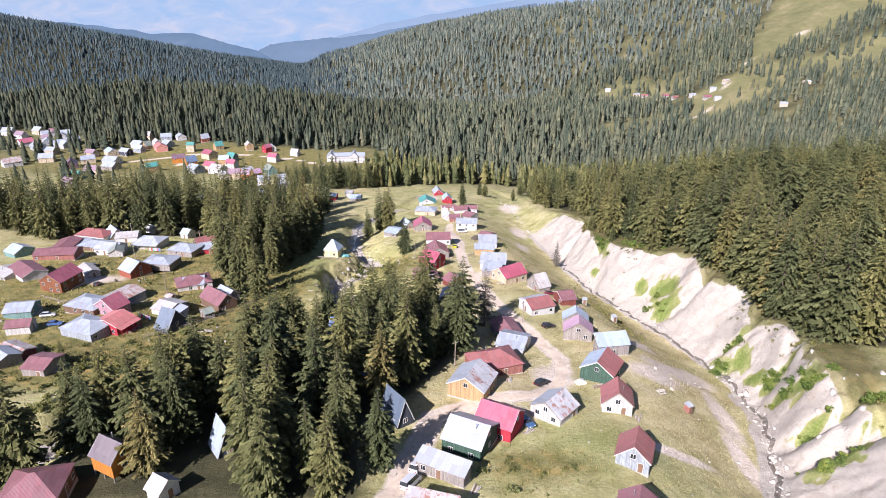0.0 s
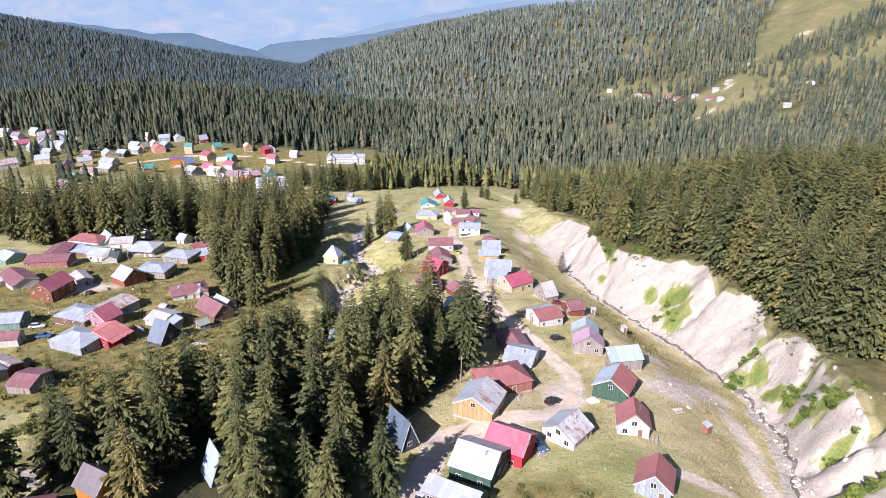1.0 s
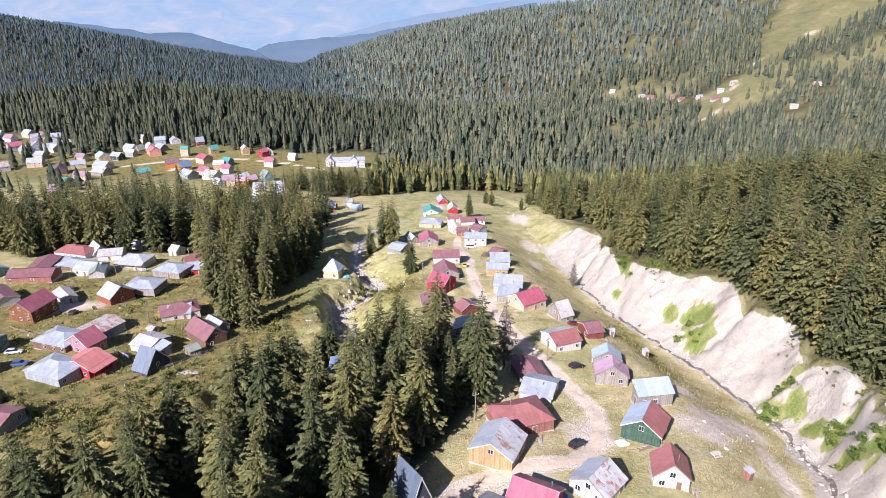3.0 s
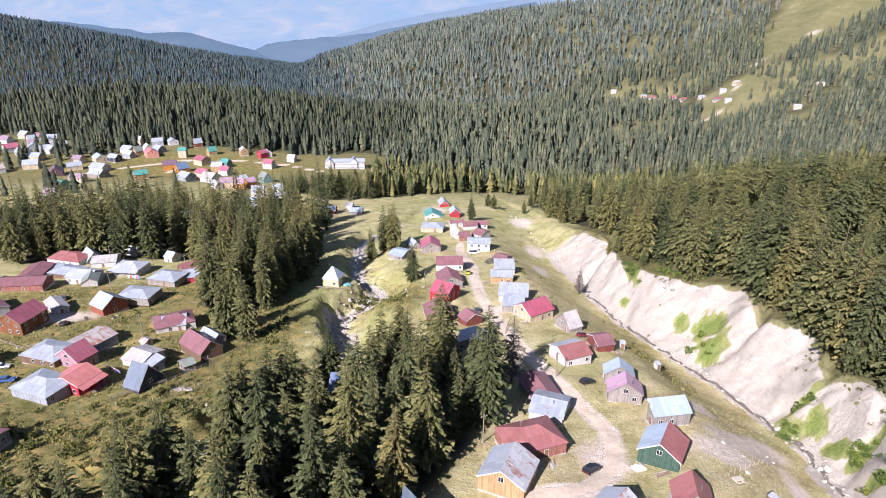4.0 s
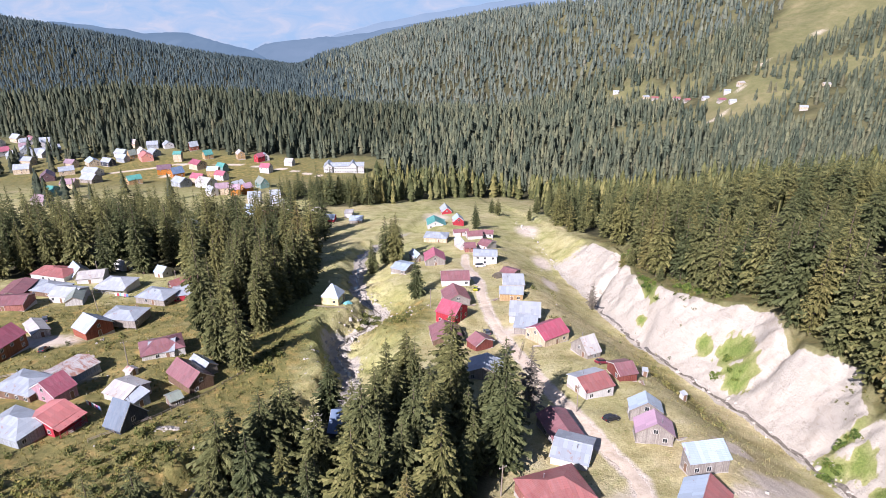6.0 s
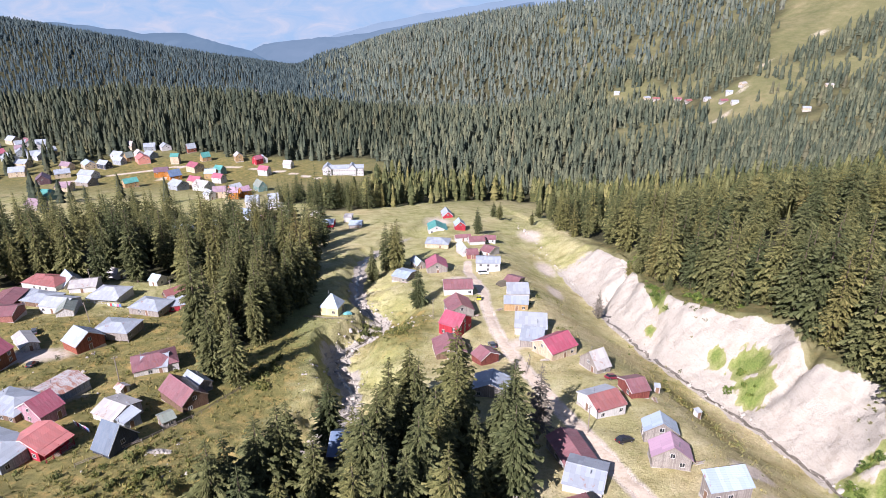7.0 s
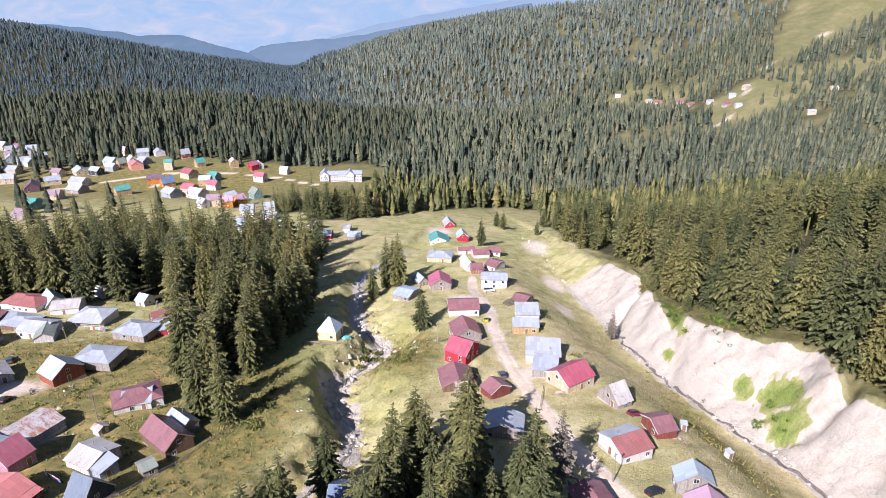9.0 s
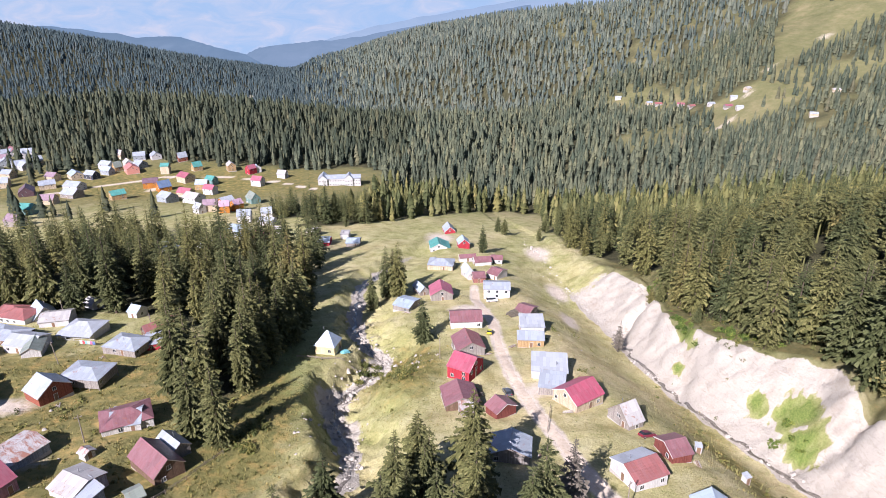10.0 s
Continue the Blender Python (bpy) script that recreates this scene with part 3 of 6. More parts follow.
for key, word, colour, planks in (
    ("grey_plank", "weathered grey plank", (0.34, 0.31, 0.28), True), ("white_plank", "whitewashed plank", (0.58, 0.57, 0.54), True), ("brown_plank", "brown plank", (0.20, 0.13, 0.09), True),
    ("umber_plank", "red-brown timber", (0.26, 0.11, 0.055), True), ("redwood", "red and brown timber", (0.33, 0.11, 0.07), True), ("redbrown", "red-brown board", (0.24, 0.075, 0.06), True),
    ("red", "bright red", (0.46, 0.045, 0.065), True), ("green", "dark green board", (0.07, 0.13, 0.095), True), ("white_wall", "white plastered", (0.52, 0.51, 0.50), False),
    ("pine", "yellow pine", (0.48, 0.33, 0.17), True), ("pine_white", "pale pine and white", (0.60, 0.50, 0.36), True), ("orange", "orange varnished timber", (0.52, 0.21, 0.04), True),
    ("yellow", "pale yellow", (0.66, 0.55, 0.30), False), ("brick_wall", "faded brick-red", (0.36, 0.16, 0.13), True), ("teal_wall", "faded teal board", (0.20, 0.33, 0.31), True),
    ("slate_wall", "dark slate board", (0.07, 0.08, 0.10), True), ("mauve", "mauve-pink board", (0.46, 0.27, 0.32), True), ("bluegrey_wall", "blue-grey sheet", (0.36, 0.40, 0.43), True),
    ("plum_wall", "dark plum board", (0.13, 0.08, 0.09), True), ("salmon_wall", "salmon painted", (0.62, 0.28, 0.22), False)):
    WALLS[key] = (wall_material("wall_" + key, colour, planks), word)
M_STONE = plain("rubble_stone", (0.42, 0.39, 0.35), 0.9, scale=3)
M_TRIM = plain("white_trim", (0.58, 0.57, 0.54), 0.6, spread=0.1)
M_POST = plain("grey_timber", (0.25, 0.21, 0.17), 0.9, scale=6)
M_DOOR = plain("door_board", (0.20, 0.12, 0.075), 0.7, scale=5)
M_GLASS = Nodes("window_glass", 0.06, 0.0, 0.6).done((0.025, 0.03, 0.035))
M_PIPE = plain("stove_pipe", (0.30, 0.30, 0.31), 0.5, 0.6)


def frame_mesh(w, h):
    """A window surround with a middle bar, lying in the x-z plane and looking to -y."""
    bm = bmesh.new()
    t = 0.06
    for x0, x1, z0, z1 in ((-w / 2, w / 2, 0, t), (-w / 2, w / 2, h - t, h), (-w / 2, -w / 2 + t, t, h - t), (w / 2 - t, w / 2, t, h - t), (-t / 2, t / 2, t, h - t)):
        box(bm, x0, x1, -0.07, 0.02, z0, z1)
    me = bpy.data.meshes.new("window_frame")
    bm.to_mesh(me)
    bm.free()
    me.materials.append(M_TRIM)
    return me


def plate_mesh(name, w, h, mat, depth):
    bm = bmesh.new()
    box(bm, -w / 2, w / 2, -depth, 0.02, 0.0, h)
    me = bpy.data.meshes.new(name)
    bm.to_mesh(me)
    bm.free()
    me.materials.append(mat)
    return me


FRAME, PANE, DOOR, DOOR_TRIM = frame_mesh(1.05, 1.15), plate_mesh("pane", 0.95, 1.05, M_GLASS, 0.025), plate_mesh("door", 0.9, 1.95, M_DOOR, 0.06), plate_mesh("door_trim", 1.1, 2.05, M_TRIM, 0.035)


def window(parent, m):
    f = child("window", FRAME, parent, at=m)
    child("pane", PANE, f)


def side_pose(side, along, z, length, width):
    """Where a door or window sits: side 0 and 2 are the long walls, 1 and 3 the ends."""
    if side == 0:
        return pose(along, -width / 2, z)
    if side == 2:
        return pose(-along, width / 2, z, 0, 0, 180)
    if side == 1:
        return pose(length / 2, along, z, 0, 0, 90)
    return pose(-length / 2, -along, z, 0, 0, -90)


HOUSES = []


def house(x, y, heading, length, width, eave, ridge, roof, wall, style="gable", other="", porch=False, stilts=False, far=False):
    rng = random.Random(round(x * 7 + y * 13))
    if far and x < 0:
        length, width, eave, ridge = length * 1.28, width * 1.28, eave * 1.22, ridge * 1.22
    rm, rword = ROOFS[roof]
    rm2, _ = ROOFS[other or roof]
    wm, wword = WALLS[wall]
    c, s = math.cos(radians(heading)), math.sin(radians(heading))
    low = min(float(terrain(x + a * length / 2 * c - b * width / 2 * s, y + a * length / 2 * s + b * width / 2 * c)) for a in (-1, 1) for b in (-1, 1))
    z = float(terrain(x, y))
    home = new("house" if length * width > 32 else "shed")
    home.matrix_world = pose(x, y, z, 0, 0, heading)
    over, half = 0.45, width / 2
    body_w, body_l = width - 2 * over * 0.8, length - 2 * over * 0.6
    bw, bl = body_w / 2, body_l / 2
    floor = 0.0
    if stilts:
        floor = 1.3 if eave > 3.4 else 0.6
    rise = ridge - eave
    # body
    bm = bmesh.new()
    if style == "gable":
        at_wall = eave + rise * (half - bw) / half
        prism(bm, [(-bw, floor), (bw, floor), (bw, at_wall - 0.06), (0, ridge - 0.14), (-bw, at_wall - 0.06)], -bl, bl)
    elif style == "mono":
        lo, hi = eave + rise * (half - bw) / width, ridge - rise * (half - bw) / width
        prism(bm, [(-bw, floor), (bw, floor), (bw, hi - 0.08), (-bw, lo - 0.08)], -bl, bl)
    else:
        box(bm, -bl, bl, -bw, bw, floor, eave + 0.08)
    link_bm("wall", bm, wm, home)
    # base
    drop = low - z - 0.5
    if stilts:
        for px in np.linspace(-bl + 0.15, bl - 0.15, max(2, int(length / 2.6) + 1)):
            for py in (-bw + 0.12, bw - 0.12):
                bm = bmesh.new()
                box(bm, px - 0.11, px + 0.11, py - 0.11, py + 0.11, drop, floor)
                link_bm("post", bm, M_POST, home)
    else:
        bm = bmesh.new()
        box(bm, -bl - 0.06, bl + 0.06, -bw - 0.06, bw + 0.06, drop, 0.32)
        link_bm("foundation", bm, M_STONE, home)
    # roof
    hl, t = length / 2, 0.09
    if style == "gable":
        for side, m in ((-1, rm), (1, rm2)):
            bm = bmesh.new()
            slab(bm, [(-hl, 0, ridge), (hl, 0, ridge), (hl, side * half, eave), (-hl, side * half, eave)], t)
            link_bm("roof_slope", bm, m, home)
        bm = bmesh.new()
        prism(bm, [(-0.2, ridge - 0.2 * rise / half + 0.025), (0, ridge + 0.05), (0.2, ridge - 0.2 * rise / half + 0.025), (0, ridge + 0.01)], -hl - 0.02, hl + 0.02)
        link_bm("ridge_cap", bm, rm, home)
        if not far:
            for e in (-1, 1):
                bm = bmesh.new()
                for side in (-1, 1):
                    slab(bm, [(e * hl, 0, ridge - 0.02), (e * (hl + 0.035), 0, ridge - 0.02), (e * (hl + 0.035), side * half, eave - 0.02), (e * hl, side * half, eave - 0.02)], 0.2)
                link_bm("bargeboard", bm, M_POST if wall.endswith("plank") else M_TRIM, home)
    elif style == "mono":
        bm = bmesh.new()
        slab(bm, [(-hl, -half, eave), (hl, -half, eave), (hl, half, ridge), (-hl, half, ridge)], t)
        link_bm("roof_slope", bm, rm, home)
        bm = bmesh.new()
        box(bm, -hl, hl, half, half + 0.04, ridge - 0.22, ridge + 0.02)
        link_bm("fascia", bm, M_POST, home)
    else:
        top = max(0.3, hl - half)
        for quad in ([(-top, 0, ridge), (top, 0, ridge), (hl, -half, eave), (-hl, -half, eave)], [(top, 0, ridge), (-top, 0, ridge), (-hl, half, eave), (hl, half, eave)], [(top, 0, ridge), (hl, half, eave), (hl, -half, eave)], [(-top, 0, ridge), (-hl, -half, eave), (-hl, half, eave)]):
            bm = bmesh.new()
            slab(bm, quad, t)
            link_bm("roof_slope", bm, rm if quad[0][0] < 0 or len(quad) == 4 else rm2, home)
    # openings
    tall = eave - floor
    door_side = rng.choice((0, 1, 3))
    for side in (0, 1, 2, 3):
        run = body_l if side in (0, 2) else body_w
        if far and side == 2:
            continue
        count = max(1, int(run / 2.7)) if not far else max(1, int(run / 4.5))
        for k in range(count):
            a = (k + 0.5) / count * run - run / 2 + rng.uniform(-0.25, 0.25)
            if side == door_side and k == count // 2:
                m = side_pose(side, a, floor + 0.32, body_l, body_w)
                d = child("door", DOOR, home, at=m)
                child("door_trim", DOOR_TRIM, d)
            elif rng.random() < 0.36 and tall > 2.1:
                window(home, side_pose(side, a, floor + min(1.05, tall - 1.5), body_l, body_w))
            if eave > 4 and not stilts and rng.random() < 0.6:
                window(home, side_pose(side, a, floor + tall - 1.6, body_l, body_w))
    if style == "gable" and rise > 2.2:
        for side in (1, 3):
            window(home, side_pose(side, 0, eave + 0.1, body_l, body_w))
    # porch: deck, posts, rail and its own roof along one long wall
    if porch:
        bm = bmesh.new()
        box(bm, -bl, bl, -bw - 1.9, -bw, drop, 0.35)
        link_bm("porch_deck", bm, M_POST, home)
        for px in np.linspace(-bl + 0.1, bl - 0.1, 5):
            bm = bmesh.new()
            box(bm, px - 0.07, px + 0.07, -bw - 1.85, -bw - 1.71, 0.35, eave - 0.32)
            link_bm("porch_post", bm, wm, home)
        bm = bmesh.new()
        box(bm, -bl, bl, -bw - 1.82, -bw - 1.75, 1.15, 1.25)
        box(bm, -bl, bl, -bw - 1.82, -bw - 1.75, 0.75, 0.82)
        link_bm("porch_rail", bm, wm, home)
        bm = bmesh.new()
        slab(bm, [(-hl, -half + 0.1, eave - 0.06), (hl, -half + 0.1, eave - 0.06), (hl, -bw - 2.2, eave - 0.5), (-hl, -bw - 2.2, eave - 0.5)], 0.07)
        link_bm("porch_roof", bm, rm, home)
    # stove pipe
    if not far and length * width > 30 and rng.random() < 0.45:
        px, py = rng.uniform(-0.3, 0.3) * length, rng.choice((-1, 1)) * width * 0.14
        bm = bmesh.new()
        bmesh.ops.create_cone(bm, cap_ends=True, segments=8, radius1=0.075, radius2=0.075, depth=1.1, matrix=Matrix.Translation((px, py, ridge - 0.1)))
        bmesh.ops.create_cone(bm, cap_ends=True, segments=8, radius1=0.14, radius2=0.03, depth=0.12, matrix=Matrix.Translation((px, py, ridge + 0.51)))
        link_bm("stove_pipe", bm, M_PIPE, home)
    HOUSES.append((x, y, max(length, width) / 2))
    kind = "house" if length * width > 32 else "shed"
    shape = {"gable": "gabled", "mono": "lean-to", "hip": "hipped"}[style]
    label = f"{wword} {kind}, {shape} {rword} roof" + (" on stilts" if stilts else "") + (" with a porch" if porch else "")
    return tagged(home, label, kind, "village houses")


# the hamlets, from the near end of the spur to the far plateau
house(0.0, 89.5, -27, 10.1, 3.5, 2.9, 3.9, "white", "grey_plank", style="mono")
house(5.3, 100.4, 154, 8.6, 9.5, 3.6, 6.2, "white", "green")
house(11.6, 106.2, 152, 8.4, 8.0, 4.0, 6.6, "pinkred", "red")
house(6.8, 123.1, 65, 8.9, 9.5, 3.4, 6.2, "patched", "pine", other="pale")
house(12.7, 135.6, 19, 12.5, 9.5, 3.0, 5.4, "brick", "brick_wall", style="hip")
house(19.5, 151.5, -22, 8.1, 9.5, 2.8, 4.4, "pale", "white_wall")
house(18.4, 160.9, -75, 9.8, 7.6, 2.8, 4.4, "brown", "grey_plank")
house(30.3, 181.8, 22, 8.7, 9.3, 3.0, 4.8, "brick", "white_wall", other="white")
house(41.0, 190.5, 14, 5.6, 7.8, 2.7, 4.4, "brown", "redbrown")
house(34.4, 204.9, 27, 5.3, 8.3, 2.2, 6.2, "cream", "grey_plank")
house(24.8, 215.4, 33, 10.3, 9.5, 3.2, 6.0, "crimson", "pine_white")
house(20.2, 232.6, -8, 10.6, 9.0, 2.9, 4.2, "white", "white_wall", style="mono")
house(19.0, 221.5, -14, 7.3, 6.9, 2.9, 4.3, "pale", "grey_plank", style="mono")
house(20.3, 267.2, -1, 8.5, 7.4, 3.2, 4.6, "white", "white_wall", style="mono")
house(18.1, 254.7, -5, 9.0, 4.7, 3.2, 4.3, "pale", "pine", style="mono")
house(21.2, 285.9, -35, 6.4, 7.9, 2.4, 3.6, "brown", "grey_plank")
house(-4.3, 232.2, 149, 7.6, 9.5, 4.2, 7.0, "crimson", "red")
house(-2.3, 272.7, 3, 11.4, 9.5, 3.0, 5.0, "brown", "white_wall")
house(-2.6, 249.8, 101, 9.7, 9.4, 3.0, 5.6, "brick", "grey_plank", other="brown")
house(-6.6, 215.9, 99, 9.1, 9.5, 2.5, 4.5, "brown", "brown_plank")
house(-5.4, 211.1, 12, 3.9, 6.8, 2.3, 3.3, "rusty", "grey_plank")
house(3.8, 210.4, 123, 5.1, 7.1, 2.7, 4.5, "brown", "redbrown")
house(3.9, 190.2, 80, 7.4, 9.5, 2.9, 4.9, "pale", "grey_plank")
house(-10.6, 305.6, 95, 9.5, 9.5, 3.0, 5.8, "pinkred", "grey_plank")
house(-24.0, 292.8, -27, 7.5, 9.5, 2.3, 3.4, "bluegrey", "grey_plank")
house(-18.9, 311.5, -63, 7.9, 4.5, 2.4, 4.6, "bluegrey", "grey_plank")
house(-9.9, 352.5, -9, 12.5, 9.5, 3.0, 4.8, "pale", "pine_white", style="hip")
house(-11.2, 400.0, 96, 11.0, 9.5, 3.0, 5.4, "teal", "white_wall", porch=True)
house(2.7, 399.0, 97, 7.7, 6.6, 3.4, 6.2, "bluegrey", "red")
house(3.3, 366.9, 9, 8.7, 4.5, 2.4, 3.6, "brown", "white_wall")
house(10.2, 360.4, 9, 8.5, 7.2, 2.7, 4.4, "brown", "white_wall")
house(17.9, 365.3, -7, 6.2, 6.3, 2.6, 4.0, "brown", "white_wall")
house(15.2, 336.0, -39, 6.1, 9.2, 2.8, 4.4, "brown", "white_wall")
house(6.3, 330.2, 5, 5.8, 7.9, 2.6, 4.0, "brown", "brick_wall")
house(2.3, 336.2, 105, 11.0, 4.5, 2.6, 5.6, "white", "white_wall")
house(12.3, 308.8, -4, 11.0, 9.0, 4.6, 6.0, "pale", "white_wall")
house(-4.0, 449.5, 99, 10.4, 7.2, 2.2, 5.4, "pale", "red")
house(-58.1, 402.8, -1, 7.8, 9.5, 2.8, 4.2, "bluegrey", "grey_plank", stilts=True)
house(-65.5, 423.7, -1, 5.3, 8.3, 3.8, 4.4, "cream", "white_wall")
house(-47.0, 250.2, -14, 7.0, 6.6, 3.2, 7.4, "bluegrey", "yellow", style="hip")
house(23.8, 111.8, 47, 7.4, 8.2, 2.5, 5.0, "patched", "white_plank", other="pale")
house(38.8, 131.9, 59, 8.1, 8.7, 3.5, 6.4, "brick", "green", other="bluegrey")
house(44.9, 145.8, 9, 9.1, 4.1, 3.5, 5.6, "bluegrey", "grey_plank", style="mono")
house(38.5, 157.8, 80, 5.4, 8.5, 3.0, 6.0, "lilac", "grey_plank")
house(39.8, 167.7, 81, 4.8, 7.8, 3.4, 6.0, "bluegrey", "grey_plank")
house(38.1, 115.4, 79, 6.4, 7.0, 3.0, 6.2, "brick", "white_plank")
house(36.1, 95.3, 67, 6.6, 6.8, 2.8, 5.8, "brick", "bluegrey_wall")
house(32.1, 79.5, 70, 4.6, 7.0, 2.8, 5.2, "brown", "grey_plank")
house(-1.8, 78.4, -16, 8.9, 3.0, 2.6, 3.6, "rusty", "grey_plank", style="mono")
house(-58.9, 90.4, -27, 6.0, 5.9, 4.4, 7.2, "umber", "orange", stilts=True)
house(-68.7, 83.1, -169, 9.8, 8.9, 3.2, 5.6, "brown", "brown_plank", style="hip")
house(-47.9, 84.1, -29, 3.8, 4.7, 2.6, 4.4, "cream", "white_wall")
house(-42.0, 98.0, -53, 5.4, 5.0, 0.9, 7.0, "bluegrey", "slate_wall")
house(-9.8, 110.2, -53, 7.0, 4.5, 1.4, 7.4, "slate", "slate_wall")
house(-30.0, 165.2, -6, 6.9, 9.5, 2.8, 5.8, "navy", "slate_wall")
house(-17.9, 129.6, -10, 3.4, 4.8, 2.4, 4.2, "navy", "white_wall")
house(-33.0, 137.0, -7, 4.4, 3.2, 2.4, 3.6, "brick", "redbrown")
house(-39.5, 135.5, -15, 3.7, 4.1, 2.2, 3.2, "teal", "grey_plank")
house(-137.7, 206.7, 77, 11.1, 9.5, 4.6, 7.6, "crimson_dark", "umber_plank")
house(-118.0, 221.0, 147, 8.0, 9.5, 3.2, 6.4, "pale", "redwood")
house(-105.3, 179.0, 64, 6.5, 9.5, 3.4, 6.4, "crimson_dark", "mauve")
house(-97.4, 165.2, 68, 7.5, 9.5, 3.4, 5.0, "salmon", "red", porch=True)
house(-81.1, 165.7, 157, 5.4, 8.5, 1.6, 6.8, "slate", "slate_wall")
house(-87.3, 179.3, -25, 7.7, 8.6, 2.6, 4.0, "cream", "white_plank")
house(-83.7, 176.0, -35, 6.2, 4.8, 2.6, 3.6, "pale", "bluegrey_wall", style="mono")
house(-74.4, 187.1, 140, 11.5, 7.5, 3.2, 6.2, "brown", "brown_plank")
house(-73.9, 175.4, 41, 3.5, 4.6, 2.3, 3.2, "mossgrey", "grey_plank")
house(-89.8, 206.4, 16, 7.5, 9.5, 2.6, 4.2, "pale", "white_plank")
house(-90.1, 206.4, 28, 12.1, 9.5, 2.7, 4.6, "brown", "white_plank", style="hip")
house(-92.4, 191.9, -30, 3.0, 3.2, 1.7, 2.5, "rusty", "white_plank")
house(-108.1, 191.1, 63, 11.3, 9.5, 2.5, 3.7, "rusty", "bluegrey_wall")
house(-162.0, 245.2, 6, 16.8, 9.5, 2.8, 4.4, "brown", "brick_wall")
house(-158.4, 219.6, -39, 14.9, 9.5, 2.6, 4.4, "brown", "white_wall")
house(-165.9, 219.8, -29, 10.7, 9.5, 2.4, 3.4, "cream", "white_plank")
house(-183.0, 252.2, -28, 8.2, 9.5, 3.0, 5.2, "bluegrey", "teal_wall")
house(-170.2, 286.0, -7, 12.5, 9.5, 3.0, 5.2, "brick", "white_wall", style="hip")
house(-167.9, 261.2, -84, 13.5, 9.5, 2.6, 3.8, "brown", "brown_plank")
house(-160.9, 265.3, -18, 9.1, 6.2, 2.6, 3.2, "pale", "brown_plank", style="mono")
house(-158.9, 285.8, 134, 9.6, 9.2, 1.6, 6.0, "bluegrey", "white_plank")
house(-145.1, 255.4, -11, 10.5, 9.5, 3.0, 4.8, "white", "white_wall")
house(-148.3, 277.6, 13, 10.1, 9.5, 2.8, 4.4, "cream", "white_wall")
house(-132.7, 266.9, -8, 12.5, 9.5, 3.2, 5.0, "white", "white_wall", style="hip", porch=True)
house(-111.1, 252.1, -15, 12.5, 9.5, 3.2, 5.0, "pale", "grey_plank", style="hip", stilts=True)
house(-111.8, 229.8, -8, 12.5, 9.5, 4.2, 5.4, "pale", "grey_plank", style="hip", stilts=True)
house(-73.7, 194.1, -39, 7.7, 5.1, 2.6, 4.4, "pale", "grey_plank")
house(-106.7, 266.5, 47, 12.3, 4.7, 3.0, 5.4, "brick", "brown_plank")
house(-102.9, 257.7, 20, 9.2, 9.5, 2.8, 4.4, "pale", "red")
house(-136.6, 222.2, -45, 10.4, 5.6, 2.4, 3.6, "cream", "white_plank")
house(-114.1, 181.8, -18, 12.5, 9.5, 2.8, 4.4, "pale", "brown_plank", style="hip")
house(-103.7, 161.9, -21, 12.5, 9.5, 2.9, 4.6, "pale", "bluegrey_wall", style="hip")
house(-134.2, 178.9, 10, 8.5, 8.6, 2.8, 4.4, "pale", "teal_wall")
house(-124.5, 163.5, 11, 7.1, 5.7, 2.6, 4.0, "brown", "white_plank")
house(-113.6, 144.9, -26, 9.2, 6.1, 2.6, 3.6, "rusty", "redbrown")
house(-100.0, 135.1, -9, 6.7, 8.1, 2.8, 4.0, "brown", "grey_plank")
house(-113.7, 139.8, -32, 8.1, 6.6, 2.6, 4.0, "pale", "grey_plank")
house(-164.6, 282.8, -15, 12.5, 9.5, 3.0, 5.0, "brick", "white_wall", style="hip")
house(-140.3, 250.9, 109, 9.2, 6.2, 2.6, 4.2, "mossgrey", "white_plank")
house(-155.5, 262.1, -14, 12.5, 9.5, 2.6, 4.0, "pale", "brown_plank", style="hip")
house(-150.4, 382.2, -43, 13.9, 9.4, 2.8, 5.0, "bluegrey", "white_wall")
house(-123.4, 285.3, -22, 4.9, 6.0, 2.8, 4.8, "bluegrey", "white_wall")
house(-144.6, 294.9, -30, 5.9, 5.2, 2.8, 4.4, "cream", "white_wall")
house(-134.5, 441.0, -12, 10.5, 9.5, 3.0, 4.6, "bluegrey", "white_wall")
house(-124.6, 422.7, -55, 11.4, 9.5, 3.0, 4.6, "bluegrey", "white_wall")
house(-121.8, 465.2, -7, 9.9, 9.5, 3.2, 5.0, "white", "white_wall")
house(-107.5, 435.4, -11, 5.4, 8.5, 2.8, 4.4, "cream", "white_wall")
house(-110.2, 411.0, -46, 12.5, 9.5, 3.0, 5.0, "brick", "brick_wall")
house(-85.3, 428.3, -18, 6.4, 9.5, 3.0, 5.0, "cream", "pine_white")
house(-74.0, 402.5, -1, 6.9, 9.5, 3.0, 4.8, "bluegrey", "red")
house(-137.4, 396.7, -17, 6.0, 9.1, 3.0, 4.8, "pale", "white_wall")
house(-89.3, 314.8, -23, 3.0, 5.7, 3.0, 4.8, "bluegrey", "white_wall")
house(-471.2, 751.1, 41, 13.0, 9.5, 3.7, 6.5, "pale", "white_wall", far=True)
house(-461.3, 728.4, 21, 7.5, 6.5, 3.7, 6.5, "mauve_roof", "white_wall", far=True)
house(-449.6, 740.8, -59, 10.6, 8.5, 3.7, 6.5, "pale", "white_wall", far=True)
house(-423.8, 697.1, -22, 10.8, 9.5, 3.7, 6.5, "pale", "white_wall", far=True)
house(-419.9, 665.7, -9, 10.3, 7.8, 3.7, 6.5, "pale", "pine_white", far=True)
house(-369.6, 652.8, -17, 8.9, 6.8, 3.7, 6.5, "mauve_roof", "pine_white", far=True)
